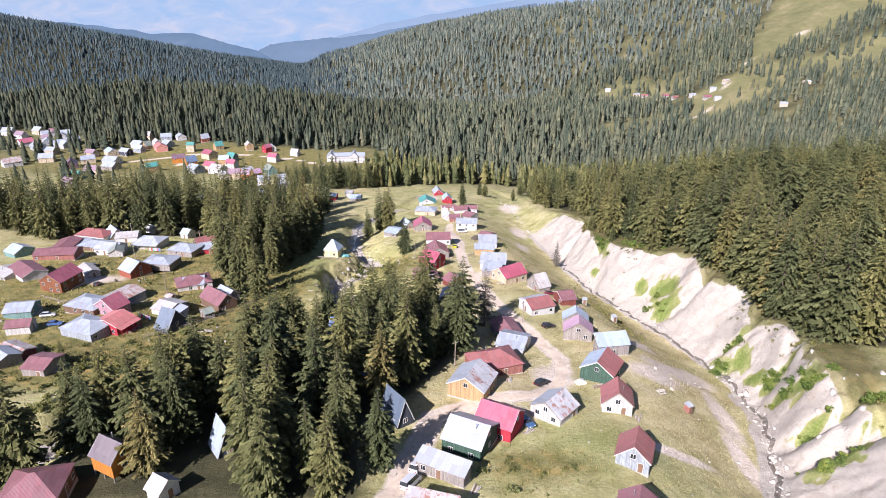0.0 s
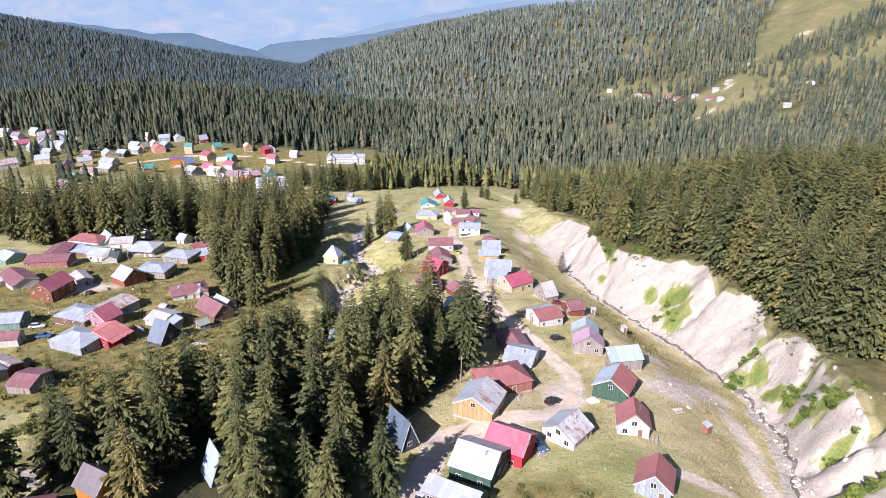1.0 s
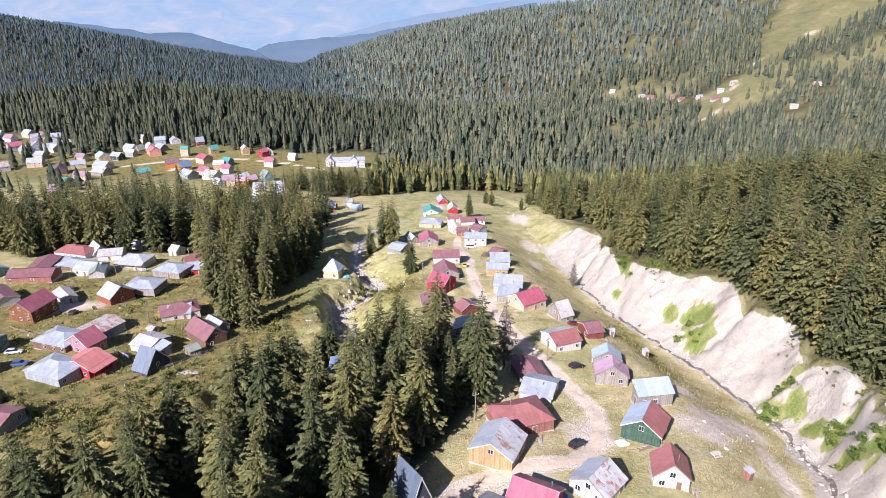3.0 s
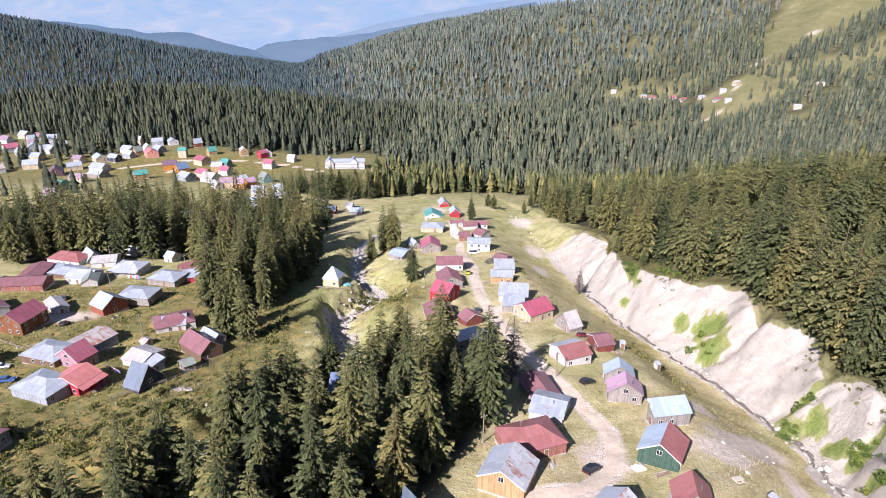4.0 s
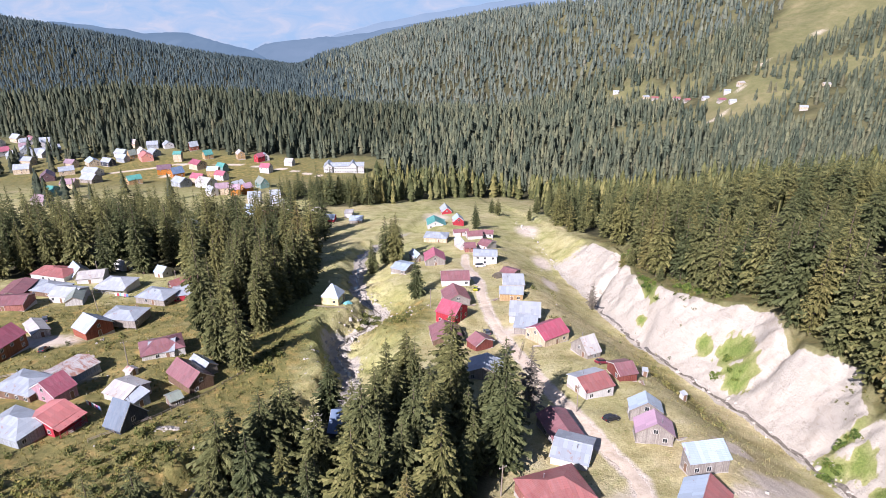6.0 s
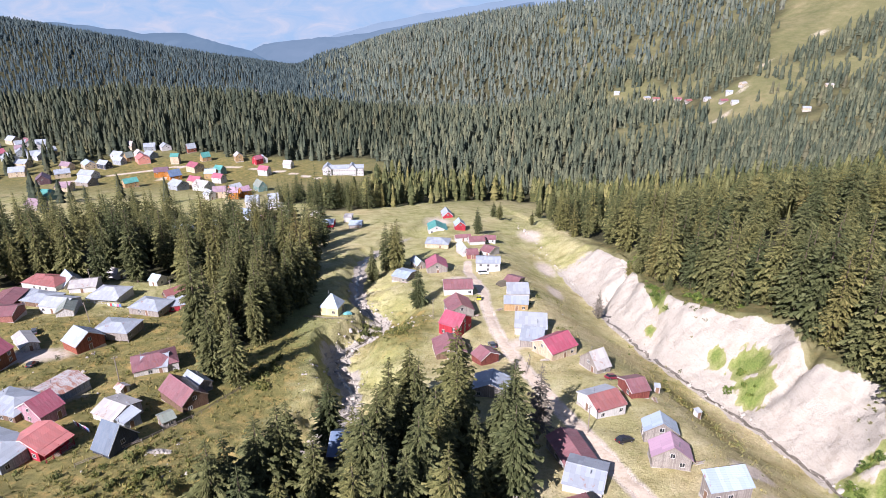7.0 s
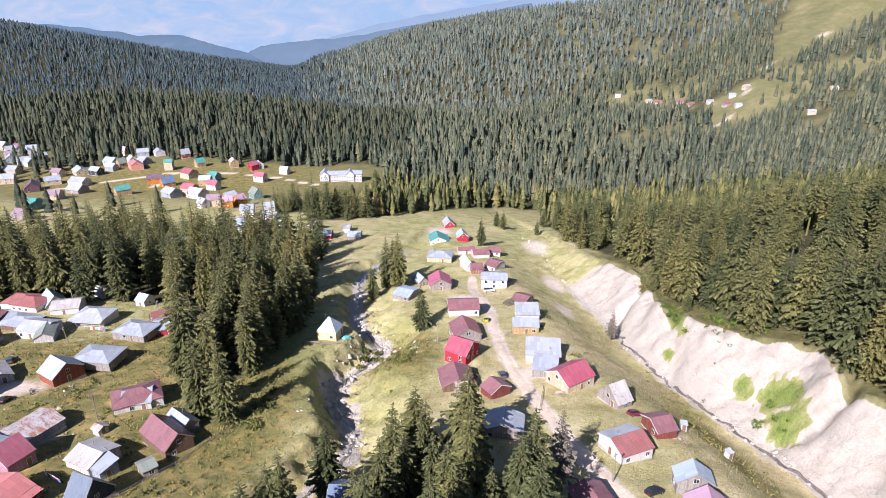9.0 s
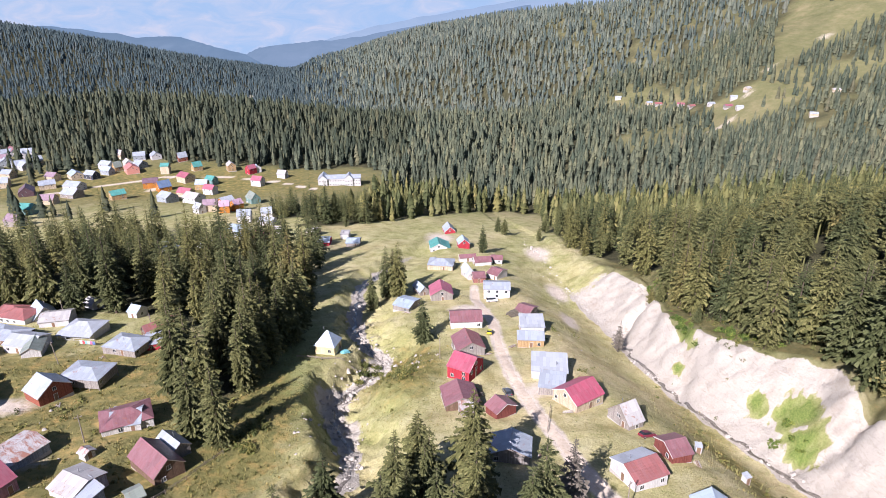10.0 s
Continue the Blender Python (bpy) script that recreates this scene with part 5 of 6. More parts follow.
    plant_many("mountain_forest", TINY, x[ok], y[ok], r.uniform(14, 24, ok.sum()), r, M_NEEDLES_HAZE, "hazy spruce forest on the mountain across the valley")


woods()

# ---------------------------------------------------------------- single trees, shrubs and stones
def height(x, y):
    return float(terrain(x, y))


for x, y, h, kind in ((-17.3, 260.5, 18, 7), (-32.8, 309.5, 24, 8), (-27.6, 307.0, 25, 6), (-30.2, 313.5, 22, 7), (-38.0, 298.8, 17, 8), (12.1, 384, 17, 8), (30.9, 445, 13, 1), (27.5, 455, 12, 0), (58.7, 457, 14, 3), (50, 430, 11, 2), (69.9, 292, 9, 5), (-82, 325, 20, 1), (-62, 142, 8, 3), (-99, 141, 7, 2), (75.5, 262, 8, 0), (77, 268, 6, 2), (72, 287, 9, 3)):
    spruce(x, y, h, kind, x, "lone green spruce standing in the open meadow")


def bare_tree(x, y, h, seed, label):
    tree = new("dead_tree")
    child("trunk", mesh_from("dead_trunk", *trunk_arrays(0.97, 6, 0.016), M_DEAD), tree)
    child("crown", mesh_from("dead_crown", *spruce_arrays(seed, 28, 10, 2, 0.15, 0.12), M_DEAD), tree)
    tree.matrix_world = Matrix.Translation((x, y, height(x, y) - 0.2)) @ Matrix.Diagonal((h, h, h, 1))
    return tagged(tree, label, "tree")


bare_tree(12.6, 168.6, 20.5, 91, "dead grey-brown spruce with bare drooping boughs")
spruce(-63.5, 196, 24, 8, 2.0, "ragged spruce at the edge of the wood")
bare_tree(53.5, 273.5, 13.5, 93, "sparse grey-green tree leaning on the eroded slope")


def shrub_arrays(seed, leaves):
    """A loose heap of leaves, one unit across."""
    rng = np.random.RandomState(seed)
    lobes = [(rng.uniform(-0.3, 0.3), rng.uniform(-0.3, 0.3), rng.uniform(0.1, 0.4), rng.uniform(0.16, 0.3)) for _ in range(6)]
    v, f = [], []
    for k in range(leaves):
        cx, cy, cz, r = lobes[k % 6]
        d = rng.normal(size=3)
        d /= np.linalg.norm(d)
        p = np.array([cx, cy, cz]) + d * r * rng.uniform(0.75, 1.05)
        p[2] = abs(p[2])
        a, b = rng.normal(size=3) * 0.06, rng.normal(size=3) * 0.06
        i = len(v)
        v += [p - a, p + b, p + a * 1.2, p - b * 0.8]
        f += [(i, i + 1, i + 2), (i, i + 2, i + 3)]
    return np.array(v), np.array(f)


M_SCRUB = needles_material("olive_scrub", (0.07, 0.08, 0.022), (0.125, 0.132, 0.042), (0.22, 0.19, 0.07))
SHRUBS = [mesh_from("shrub", *shrub_arrays(s, 150), M_LEAF if s < 5 else M_SCRUB) for s in range(1, 9)]


def shrub(x, y, size, k):
    ob = new("shrub", SHRUBS[k % 4 + (4 if x < 30 else 0)])
    ob.matrix_world = Matrix.Translation((x, y, height(x, y) - 0.1)) @ Matrix.Rotation(k * 1.7, 4, "Z") @ Matrix.Diagonal((size, size, size * 0.85, 1))
    return tagged(ob, "leafy green shrub on the slope" if x > 30 else "olive green shrub among rank grass", "shrub", "shrubs")


rs = random.Random(8)
for cx, cy, rx, ry, count in ((72, 264, 1.5, 9, 16), (80, 288, 4, 14, 20), (78, 306, 4, 8, 10), (89.5, 128, 3, 3, 12), (86, 132, 2, 2, 7), (89, 143, 2, 3, 12), (83, 161, 2, 3, 6), (94, 116, 3, 3, 9), (83.5, 117, 2.5, 1, 6), (88, 165, 3, 1, 7), (82, 104, 6, 2, 8), (79, 205, 3, 6, 8), (-20, 238, 2, 7, 7), (-35, 247, 3, 4, 6), (-72, 152, 9, 16, 26), (-88, 118, 6, 8, 12), (-58, 200, 4, 14, 12), (-95, 140, 14, 6, 14), (82, 248, 3, 6, 14), (88, 238, 4, 4, 10), (-24, 236, 3, 5, 6), (-33, 249, 2, 3, 5), (-82, 106, 6, 6, 9)):
    for k in range(count):
        shrub(rs.gauss(cx, rx * 0.6), rs.gauss(cy, ry * 0.6), rs.uniform(1.4, 3.6), rs.randrange(40))


def undergrowth():
    """Low olive scrub and rank weeds on the rough slope below the hamlet and on the cliff's edge."""
    r = np.random.RandomState(52)
    px, py = [], []
    for cx, cy, sx, sy, count in ((-75, 158, 12, 26, 420), (-95, 138, 22, 12, 260), (-62, 196, 8, 14, 90), (-24, 238, 6, 12, 70), (-33, 248, 4, 5, 30), (82, 250, 5, 12, 110), (96, 222, 3, 6, 30), (60, 200, 5, 30, 60), (15, 92, 14, 6, 24), (79, 290, 4, 14, 70), (30, 250, 14, 40, 50), (-110, 200, 30, 30, 90), (94, 150, 3, 22, 60)):
        px.append(r.normal(cx, sx * 0.7, count))
        py.append(r.normal(cy, sy * 0.7, count))
    px, py = np.concatenate(px), np.concatenate(py)
    ok = (py > 80) & keep_clear(px, py)
    size = 0.6 + r.gamma(1.5, 0.45, ok.sum())
    ob = plant_many("undergrowth", [shrub_arrays(s, 48) for s in range(20, 26)], px[ok], py[ok], np.minimum(size, 3.0), r, M_SCRUB, "low olive scrub and rank weeds on the slope")
    ob.location.z += 0.1
    tagged(ob, category="scrub")


undergrowth()


def clump_arrays(seed, blades):
    rng = np.random.RandomState(seed)
    v, f = [], []
    for _ in range(blades):
        a, r, w = rng.uniform(0, 6.28), rng.uniform(0, 0.35), rng.uniform(0.05, 0.13)
        x, y, lean = r * math.cos(a), r * math.sin(a), rng.uniform(0.1, 0.45)
        i = len(v)
        v += [(x - w * math.sin(a), y + w * math.cos(a), 0), (x + w * math.sin(a), y - w * math.cos(a), 0), (x + lean * math.cos(a), y + lean * math.sin(a), rng.uniform(0.5, 1.0))]
        f += [(i, i + 1, i + 2)]
    return np.array(v), np.array(f)


M_STRAW = needles_material("tall_grass", (0.17, 0.165, 0.058), (0.24, 0.215, 0.082), (0.31, 0.26, 0.115))
M_BOULDER = plain("pale_boulder", (0.41, 0.375, 0.325), 0.95, scale=1.5)


def open_land(x, y):
    m = ground_masks(x, y)
    return (m["wood"] < 0.25) & (m["earth"] < 0.35) & (m["rock"] < 0.35) & keep_clear(x, y)


def stones_arrays(seed):
    rng = np.random.RandomState(seed)
    v = [(0.5 * math.cos(a), 0.5 * math.sin(a), z) for z, o in ((0.0, 0.0), (0.28, 0.6)) for a in np.arange(5) * 1.2566 + o]
    lean = rng.uniform(-0.22, 0.22, 2)
    v = [(x * rng.uniform(0.6, 1.25) * (1 - 0.4 * (z > 0)) + lean[0] * (z > 0), y * rng.uniform(0.6, 1.25) * (1 - 0.4 * (z > 0)) + lean[1] * (z > 0), z + (z > 0) * rng.uniform(-0.12, 0.25)) for x, y, z in v] + [(lean[0] * 1.5, lean[1] * 1.5, rng.uniform(0.35, 0.55))]
    f = []
    for k in range(5):
        n = (k + 1) % 5
        f += [(k, n, 5 + k), (n, 5 + n, 5 + k), (5 + k, 5 + n, 10)]
    return np.array(v), np.array(f)


def ground_cover():
    x, y, r = scatter(-170, 95, 78, 330, 1.3, 31)
    ok = open_land(x, y) & (r.uniform(0, 1, len(x)) < 0.35 + 0.45 * (wave_noise(x, y, 16, 41) > 0.1))
    ob = plant_many("tall_grass", [clump_arrays(s, 7) for s in range(4)], x[ok], y[ok], r.uniform(0.3, 0.62, ok.sum()) * (1 + 0.9 * ground_masks(x[ok], y[ok])["scrub"]), r, M_STRAW, "uneven tufts of dry yellow-green grass")
    ob.location.z += 0.28
    tagged(ob, category="grass")
    r = np.random.RandomState(33)
    px, py = [], []
    for path, wide, count in ((GULLY, 3.0, 750), (RAVINE[2:], 2.0, 650)):
        pts = np.array([p[:2] for p in path[:15]])
        k = r.randint(0, len(pts) - 1, count)
        u = r.uniform(0, 1, count)[:, None]
        q = pts[k] * (1 - u) + pts[k + 1] * u + r.normal(0, wide * 0.55, (count, 2))
        px.append(q[:, 0])
        py.append(q[:, 1])
    for cx, cy, sx, count in ((-110, 190, 30, 60), (20, 110, 25, 22), (10, 250, 22, 40), (60, 130, 10, 22), (-60, 150, 8, 40), (-20, 245, 10, 45), (30, 340, 18, 30)):
        px.append(r.normal(cx, sx * 0.6, count))
        py.append(r.normal(cy, sx * 0.8, count))
    px, py = np.concatenate(px), np.concatenate(py)
    ok = (py > 78) & keep_clear(px, py + 0.0) | (lerp_path(px, py, GULLY)[0] < 5)
    ob = plant_many("stones", [stones_arrays(s) for s in range(5)], px[ok], py[ok], 0.18 + r.gamma(1.3, 0.3, ok.sum()), r, M_BOULDER, "pale stones strewn along the stream beds")
    ob.location.z += 0.2
    tagged(ob, category="stones")
    # broken rock on the banks of the gully
    px, py, hh = [], [], []
    for cx, cy, sx, sy, count in ((-71.5, 163, 2.4, 1.0, 40), (-68, 167, 1.6, 1.2, 25), (-61, 141.5, 1.6, 0.8, 26), (-56, 145, 2.4, 1.2, 34), (-42, 231, 3, 4, 90), (-35, 243, 3, 4, 80), (-30, 255, 3, 4, 70), (-36, 210, 3, 6, 60), (-43, 225, 3.2, 6.5, 60), (-40, 236, 3, 6, 90), (-36, 246, 2.4, 5, 70), (-31, 257, 2.6, 4, 80), (-37, 268, 2, 6, 60), (-44, 288, 1.8, 12, 70), (-46, 205, 2.5, 8, 50), (-86, 104, 4, 5, 60), (-78, 114, 3, 6, 40), (86, 118, 12, 10, 40), (70, 160, 8, 30, 30)):
        px.append(r.normal(cx, sx * 0.75, count))
        py.append(r.normal(cy, sy * 0.75, count))
        hh.append(0.3 + r.gamma(1.3, 0.36, count))
    px, py, hh = np.concatenate(px), np.concatenate(py), np.minimum(np.concatenate(hh), 2.3)
    ob = plant_many("rock_rubble", [stones_arrays(s) for s in range(10, 18)], px, py, hh, r, M_BOULDER, "pale angular rock broken from the gully banks")
    ob.location.z -= 0.05
    tagged(ob, category="rocks")


ground_cover()


# ---------------------------------------------------------------- track and streams
def ribbon(name, path, wide, lift, mat, seed, swing):
    """A winding strip laid over the ground."""
    pts = []
    for (ax, ay, av), (bx, by, bv) in zip(path[:-1], path[1:]):
        n = max(2, int(math.hypot(bx - ax, by - ay) / 0.9))
        pts += [(ax + (bx - ax) * k / n, ay + (by - ay) * k / n, av + (bv - av) * k / n) for k in range(n)]
    p = np.array(pts)
    soft = np.array([np.convolve(np.pad(p[:, k], 7, mode="edge"), np.ones(15) / 15, "valid") for k in range(3)]).T
    d = np.gradient(soft[:, :2], axis=0)
    d /= np.linalg.norm(d, axis=1)[:, None]
    side = np.stack([d[:, 1], -d[:, 0]], 1)
    mid = soft[:, :2] + side * (swing * wave_noise(soft[:, 0], soft[:, 1], 9, seed))[:, None]
    rows = []
    for u in (-1, -0.5, 0, 0.5, 1):
        w = wide(soft[:, 2]) * (1 + 0.25 * wave_noise(soft[:, 0] + 40 * u, soft[:, 1], 5, seed + 1))
        q = mid + side * (u * w)[:, None]
        z = terrain(q[:, 0], q[:, 1]) + lift * (1 - 0.75 * abs(u))
        rows.append(np.column_stack([q, z]))
    v = np.stack(rows, 1).reshape(-1, 3)
    n = len(mid)
    i = (np.arange(n - 1)[:, None] * 5 + np.arange(4)).ravel()
    me = mesh_from(name, v, np.stack([i, i + 1, i + 6, i + 5], 1), mat)
    me.polygons.foreach_set("use_smooth", np.ones(len(me.polygons), bool))
    return new(name, me)


def track_material():
    n = Nodes("dusty_track", 0.95, spec=0.1)
    c = n.ramp(n.noise(0.8, 6, 0.7), [(0.28, (0.46, 0.365, 0.26)), (0.5, (0.60, 0.50, 0.385)), (0.75, (0.67, 0.58, 0.46))])
    return n.done(c, n.noise(3, 6, 0.7), 0.6, 0.08)


def water_material():
    n = Nodes("shallow_stream", 0.15, spec=0.5)
    return n.done(n.ramp(n.noise(1.2, 5), [(0.35, (0.10, 0.085, 0.065)), (0.7, (0.27, 0.24, 0.20))]), n.noise(4, 4), 0.3, 0.05)


tagged(ribbon("road", ROAD, lambda v: v * 0.72, 0.10, track_material(), 61, 0.25), "pale dusty dirt track through the hamlet", "road", kind="structure")
M_WATER = water_material()
tagged(ribbon("water", RAVINE[2:13], lambda v: 0.55 + 0 * v, 0.12, M_WATER, 63, 0.8), "narrow stony stream in the ravine", "stream", kind="structure")
tagged(ribbon("water", GULLY[:17], lambda v: 0.5 + 0 * v, 0.12, M_WATER, 65, 0.8), "narrow brook in the rocky gully", "stream", kind="structure")


# ---------------------------------------------------------------- vehicles
def paint(name, colour):
    n = Nodes(name, 0.3, 0.1, 0.5)
    return n.done(n.ramp(n.noise(2.5, 4), [(0.3, tuple(v * 0.88 for v in colour)), (0.7, colour)]))


M_TYRE = plain("tyre_rubber", (0.025, 0.025, 0.025), 0.85)
M_RIM = plain("wheel_rim", (0.45, 0.45, 0.46), 0.35, 0.8)
M_LAMP = Nodes("lamp_glass", 0.1).done((0.75, 0.75, 0.72))
M_TAIL = Nodes("tail_lamp_glass", 0.2).done((0.45, 0.02, 0.02))


def wheel_mesh(name, r, wide, mat):
    bm = bmesh.new()
    bmesh.ops.create_cone(bm, cap_ends=True, segments=14, radius1=r, radius2=r, depth=wide, matrix=Matrix.Rotation(radians(90), 4, "X"))
    me = bpy.data.meshes.new(name)
    bm.to_mesh(me)
    bm.free()
    me.materials.append(mat)
    return me


TYRE, RIM_MESH = wheel_mesh("tyre", 0.32, 0.22, M_TYRE), wheel_mesh("rim", 0.19, 0.235, M_RIM)


def tapered(bm, outline, half, squeeze):
    """A side outline in x and z, drawn out in y; the upper half leans in."""
    top = max(z for _, z in outline)
    low = min(z for _, z in outline)
    rows = []
    for s in (-1, 1):
        rows.append([bm.verts.new((x, s * half * (1 - squeeze * (z - low) / (top - low)), z)) for x, z in outline])
    bm.faces.new(rows[0])
    bm.faces.new(rows[1][::-1])
    for k in range(len(outline)):
        n = (k + 1) % len(outline)
        bm.faces.new((rows[0][k], rows[1][k], rows[1][n], rows[0][n]))


def vehicle(x, y, heading, colour, label, van=False):
    car = new("van" if van else "car")
    body = [(-2.15, 0.32), (2.1, 0.32), (2.2, 0.6), (2.05, 0.82), (1.0, 0.95), (-1.9, 0.98), (-2.2, 0.85)]
    cabin = [(-1.95, 0.95), (0.95, 0.93), (0.25, 1.44), (-1.45, 1.46)]
    if van:
        body = [(-2.3, 0.35), (2.2, 0.35), (2.3, 0.8), (2.1, 1.05), (1.5, 1.15), (-2.3, 1.15)]
        cabin = [(-2.28, 1.13), (1.55, 1.13), (1.0, 1.92), (-2.2, 1.95)]
    mat = paint("paint", colour)
    bm = bmesh.new()
    tapered(bm, body, 0.88, 0.05)
    bmesh.ops.bevel(bm, geom=bm.edges[:], offset=0.05, segments=1, affect="EDGES")
    link_bm("body", bm, mat, car)
    bm = bmesh.new()
    tapered(bm, cabin, 0.83, 0.17)
    link_bm("glass_cabin", bm, M_GLASS, car, "dark window glass")
    top = cabin[2][1]
    bm = bmesh.new()
    slab(bm, [(cabin[3][0] - 0.02, -0.69, top + 0.05), (cabin[2][0] + 0.02, -0.69, top + 0.05), (cabin[2][0] + 0.02, 0.69, top + 0.05), (cabin[3][0] - 0.02, 0.69, top + 0.05)], 0.07)
    link_bm("roof", bm, mat, car)
    for wx in (-1.35, 1.35):
        for wy in (-0.78, 0.78):
            w = child("wheel", TYRE, car, at=pose(wx, wy, 0.32))
            child("rim", RIM_MESH, w)
    for wy in (-0.6, 0.6):
        bm = bmesh.new()
        box(bm, body[2][0] - 0.06, body[2][0] + 0.02, wy - 0.18, wy + 0.18, 0.62, 0.76)
        link_bm("headlight", bm, M_LAMP, car)
        bm = bmesh.new()
        box(bm, -2.24 if not van else -2.33, -2.12, wy - 0.15, wy + 0.15, 0.66, 0.84)
        link_bm("tail_light", bm, M_TAIL, car)
    e = 1.4
    c, s = math.cos(radians(heading)), math.sin(radians(heading))
    pitch = math.degrees(math.atan2(height(x - e * c, y - e * s) - height(x + e * c, y + e * s), 2 * e))
    roll = math.degrees(math.atan2(height(x - e * s, y + e * c) - height(x + e * s, y - e * c), 2 * e))
    car.matrix_world = Matrix.Translation((x, y, height(x, y) + 0.05)) @ pose(0, 0, 0, 0, 0, heading) @ pose(0, 0, 0, roll, pitch, 0)
    return tagged(car, label, "van" if van else "car", "parked vehicles")


vehicle(23.7, 127.6, 40, (0.02, 0.022, 0.03), "black car parked on the grass by the track")
vehicle(31.5, 165.8, 28, (0.025, 0.025, 0.03), "black car parked beside a white house")
vehicle(-4.6, 91.5, 65, (0.72, 0.72, 0.72), "white van parked beside a plank shed", True)
vehicle(-5.6, 86.0, 60, (0.62, 0.63, 0.64), "pale grey van parked beside a rusty shed", True)
vehicle(17.5, 108.0, -60, (0.06, 0.13, 0.25), "blue car parked behind a red house")
vehicle(6.7, 220.8, 100, (0.10, 0.11, 0.12), "dark grey car parked at the edge of the track")
vehicle(5.4, 263.5, 85, (0.62, 0.60, 0.03), "bright yellow car parked by a brown-roofed house")
vehicle(9.8, 301.0, 5, (0.70, 0.70, 0.70), "white van parked on the dirt yard", True)
vehicle(37.5, 197.5, 20, (0.20, 0.03, 0.05), "dark red car parked below a plank house")
vehicle(-125.7, 207.5, 100, (0.03, 0.04, 0.05), "black car parked between the houses")
vehicle(-116.9, 167.2, 5, (0.05, 0.11, 0.28), "blue car parked in the shade of a house")
vehicle(-125.0, 176.5, 20, (0.70, 0.70, 0.69), "white car parked beside grey roofs")
vehicle(-140.6, 232.4, 120, (0.10, 0.11, 0.13), "dark car parked in front of a white house")


# ---------------------------------------------------------------- poles, fences, small things
def utility_pole(x, y, h, lean):
    p = new("utility_pole")
    bm = bmesh.new()
    bmesh.ops.create_cone(bm, cap_ends=True, segments=8, radius1=0.16, radius2=0.1, depth=h + 0.6, matrix=Matrix.Translation((0, 0, h / 2 - 0.3)))
    link_bm("pole", bm, M_POST, p)
    bm = bmesh.new()
    box(bm, -0.8, 0.8, -0.06, 0.06, h - 0.7, h - 0.58)
    link_bm("crossarm", bm, M_POST, p)
    for k in (-0.7, 0, 0.7):
        bm = bmesh.new()
        bmesh.ops.create_cone(bm, cap_ends=True, segments=6, radius1=0.06, radius2=0.04, depth=0.16, matrix=Matrix.Translation((k, 0, h - 0.5)))
        link_bm("insulator", bm, M_TRIM, p)
    p.matrix_world = pose(x, y, height(x, y), lean, lean * 0.5, x * 9)
    return tagged(p, "weathered grey wooden utility pole with a short crossarm", "pole", "utility poles")


for x, y, h, lean in ((24.4, 170.1, 7.5, 1), (-96.1, 197.5, 8, -1), (-11.6, 243, 7.5, 0), (-128.3, 242.6, 8, 3), (-110.7, 268.1, 7.5, 0), (-148, 281, 8, 0), (3, 137, 7.5, 1)):
    utility_pole(x, y, h, lean)


def fence(path, gap, tall, rails, label):
    """Posts, and rails between them, along a line over the ground."""
    f = new("fence")
    f.location = (path[0][0], path[0][1], height(*path[0]))
    o = f.location
    spots = []
    for (ax, ay), (bx, by) in zip(path[:-1], path[1:]):
        n = max(1, round(math.hypot(bx - ax, by - ay) / gap))
        spots += [(ax + (bx - ax) * k / n, ay + (by - ay) * k / n) for k in range(n)]
    spots.append(path[-1])
    rng = random.Random(len(spots))
    for x, y in spots:
        bm = bmesh.new()
        hgt = tall * rng.uniform(0.85, 1.15)
        bmesh.ops.create_cone(bm, cap_ends=True, segments=6, radius1=0.08, radius2=0.06, depth=hgt + 0.4, matrix=Matrix.Translation((x - o.x, y - o.y, height(x, y) - o.z + hgt / 2 - 0.2)))
        link_bm("post", bm, M_POST, f)
    for (ax, ay), (bx, by) in zip(spots[:-1], spots[1:]):
        for u in rails:
            za, zb = height(ax, ay) - o.z + tall * u, height(bx, by) - o.z + tall * u
            bm = bmesh.new()
            slab(bm, [(ax - o.x, ay - o.y, za), (bx - o.x, by - o.y, zb), (bx - o.x, by - o.y + 0.05, zb + 0.13), (ax - o.x, ay - o.y + 0.05, za + 0.13)], 0.04)
            link_bm("rail", bm, M_POST, f)
    return tagged(f, label, "fence", "fences")


fence([(-86, 158), (-76, 167), (-69, 178), (-62, 193)], 2.6, 1.1, (0.45, 0.8), "rough weathered pole fence along the slope")
fence([(51, 128), (57, 133), (64, 139)], 2.4, 1.2, (), "loose row of grey fence posts on the meadow")
fence([(-56, 245), (-48, 243), (-38, 246)], 2.2, 0.9, (0.5, 0.85), "low plank fence beside a small hut")
fence([(14, 200), (17, 212)], 2.4, 1.1, (0.5, 0.85), "short plank fence beside the track")
fence([(-139, 196), (-128, 190), (-118, 192)], 2.5, 1.1, (0.5, 0.85), "weathered plank fence round a yard")


def privy(x, y, heading, mat, label):
    """A narrow white closet with a sloping lid and a door."""
    p = new("outhouse")
    bm = bmesh.new()
    prism(bm, [(-0.7, -0.4), (0.7, -0.4), (0.7, 2.3), (-0.7, 2.05)], -0.7, 0.7)
    link_bm("wall", bm, mat, p)
    bm = bmesh.new()
    slab(bm, [(-0.85, -0.85, 2.06), (0.85, -0.85, 2.06), (0.85, 0.85, 2.42), (-0.85, 0.85, 2.42)], 0.06)
    link_bm("roof", bm, ROOFS["white"][0], p)
    child("door", DOOR, p, at=pose(0, -0.7, 0))
    p.matrix_world = pose(x, y, height(x, y), 0, 0, heading)
    return tagged(p, label, "outhouse", "outhouses")


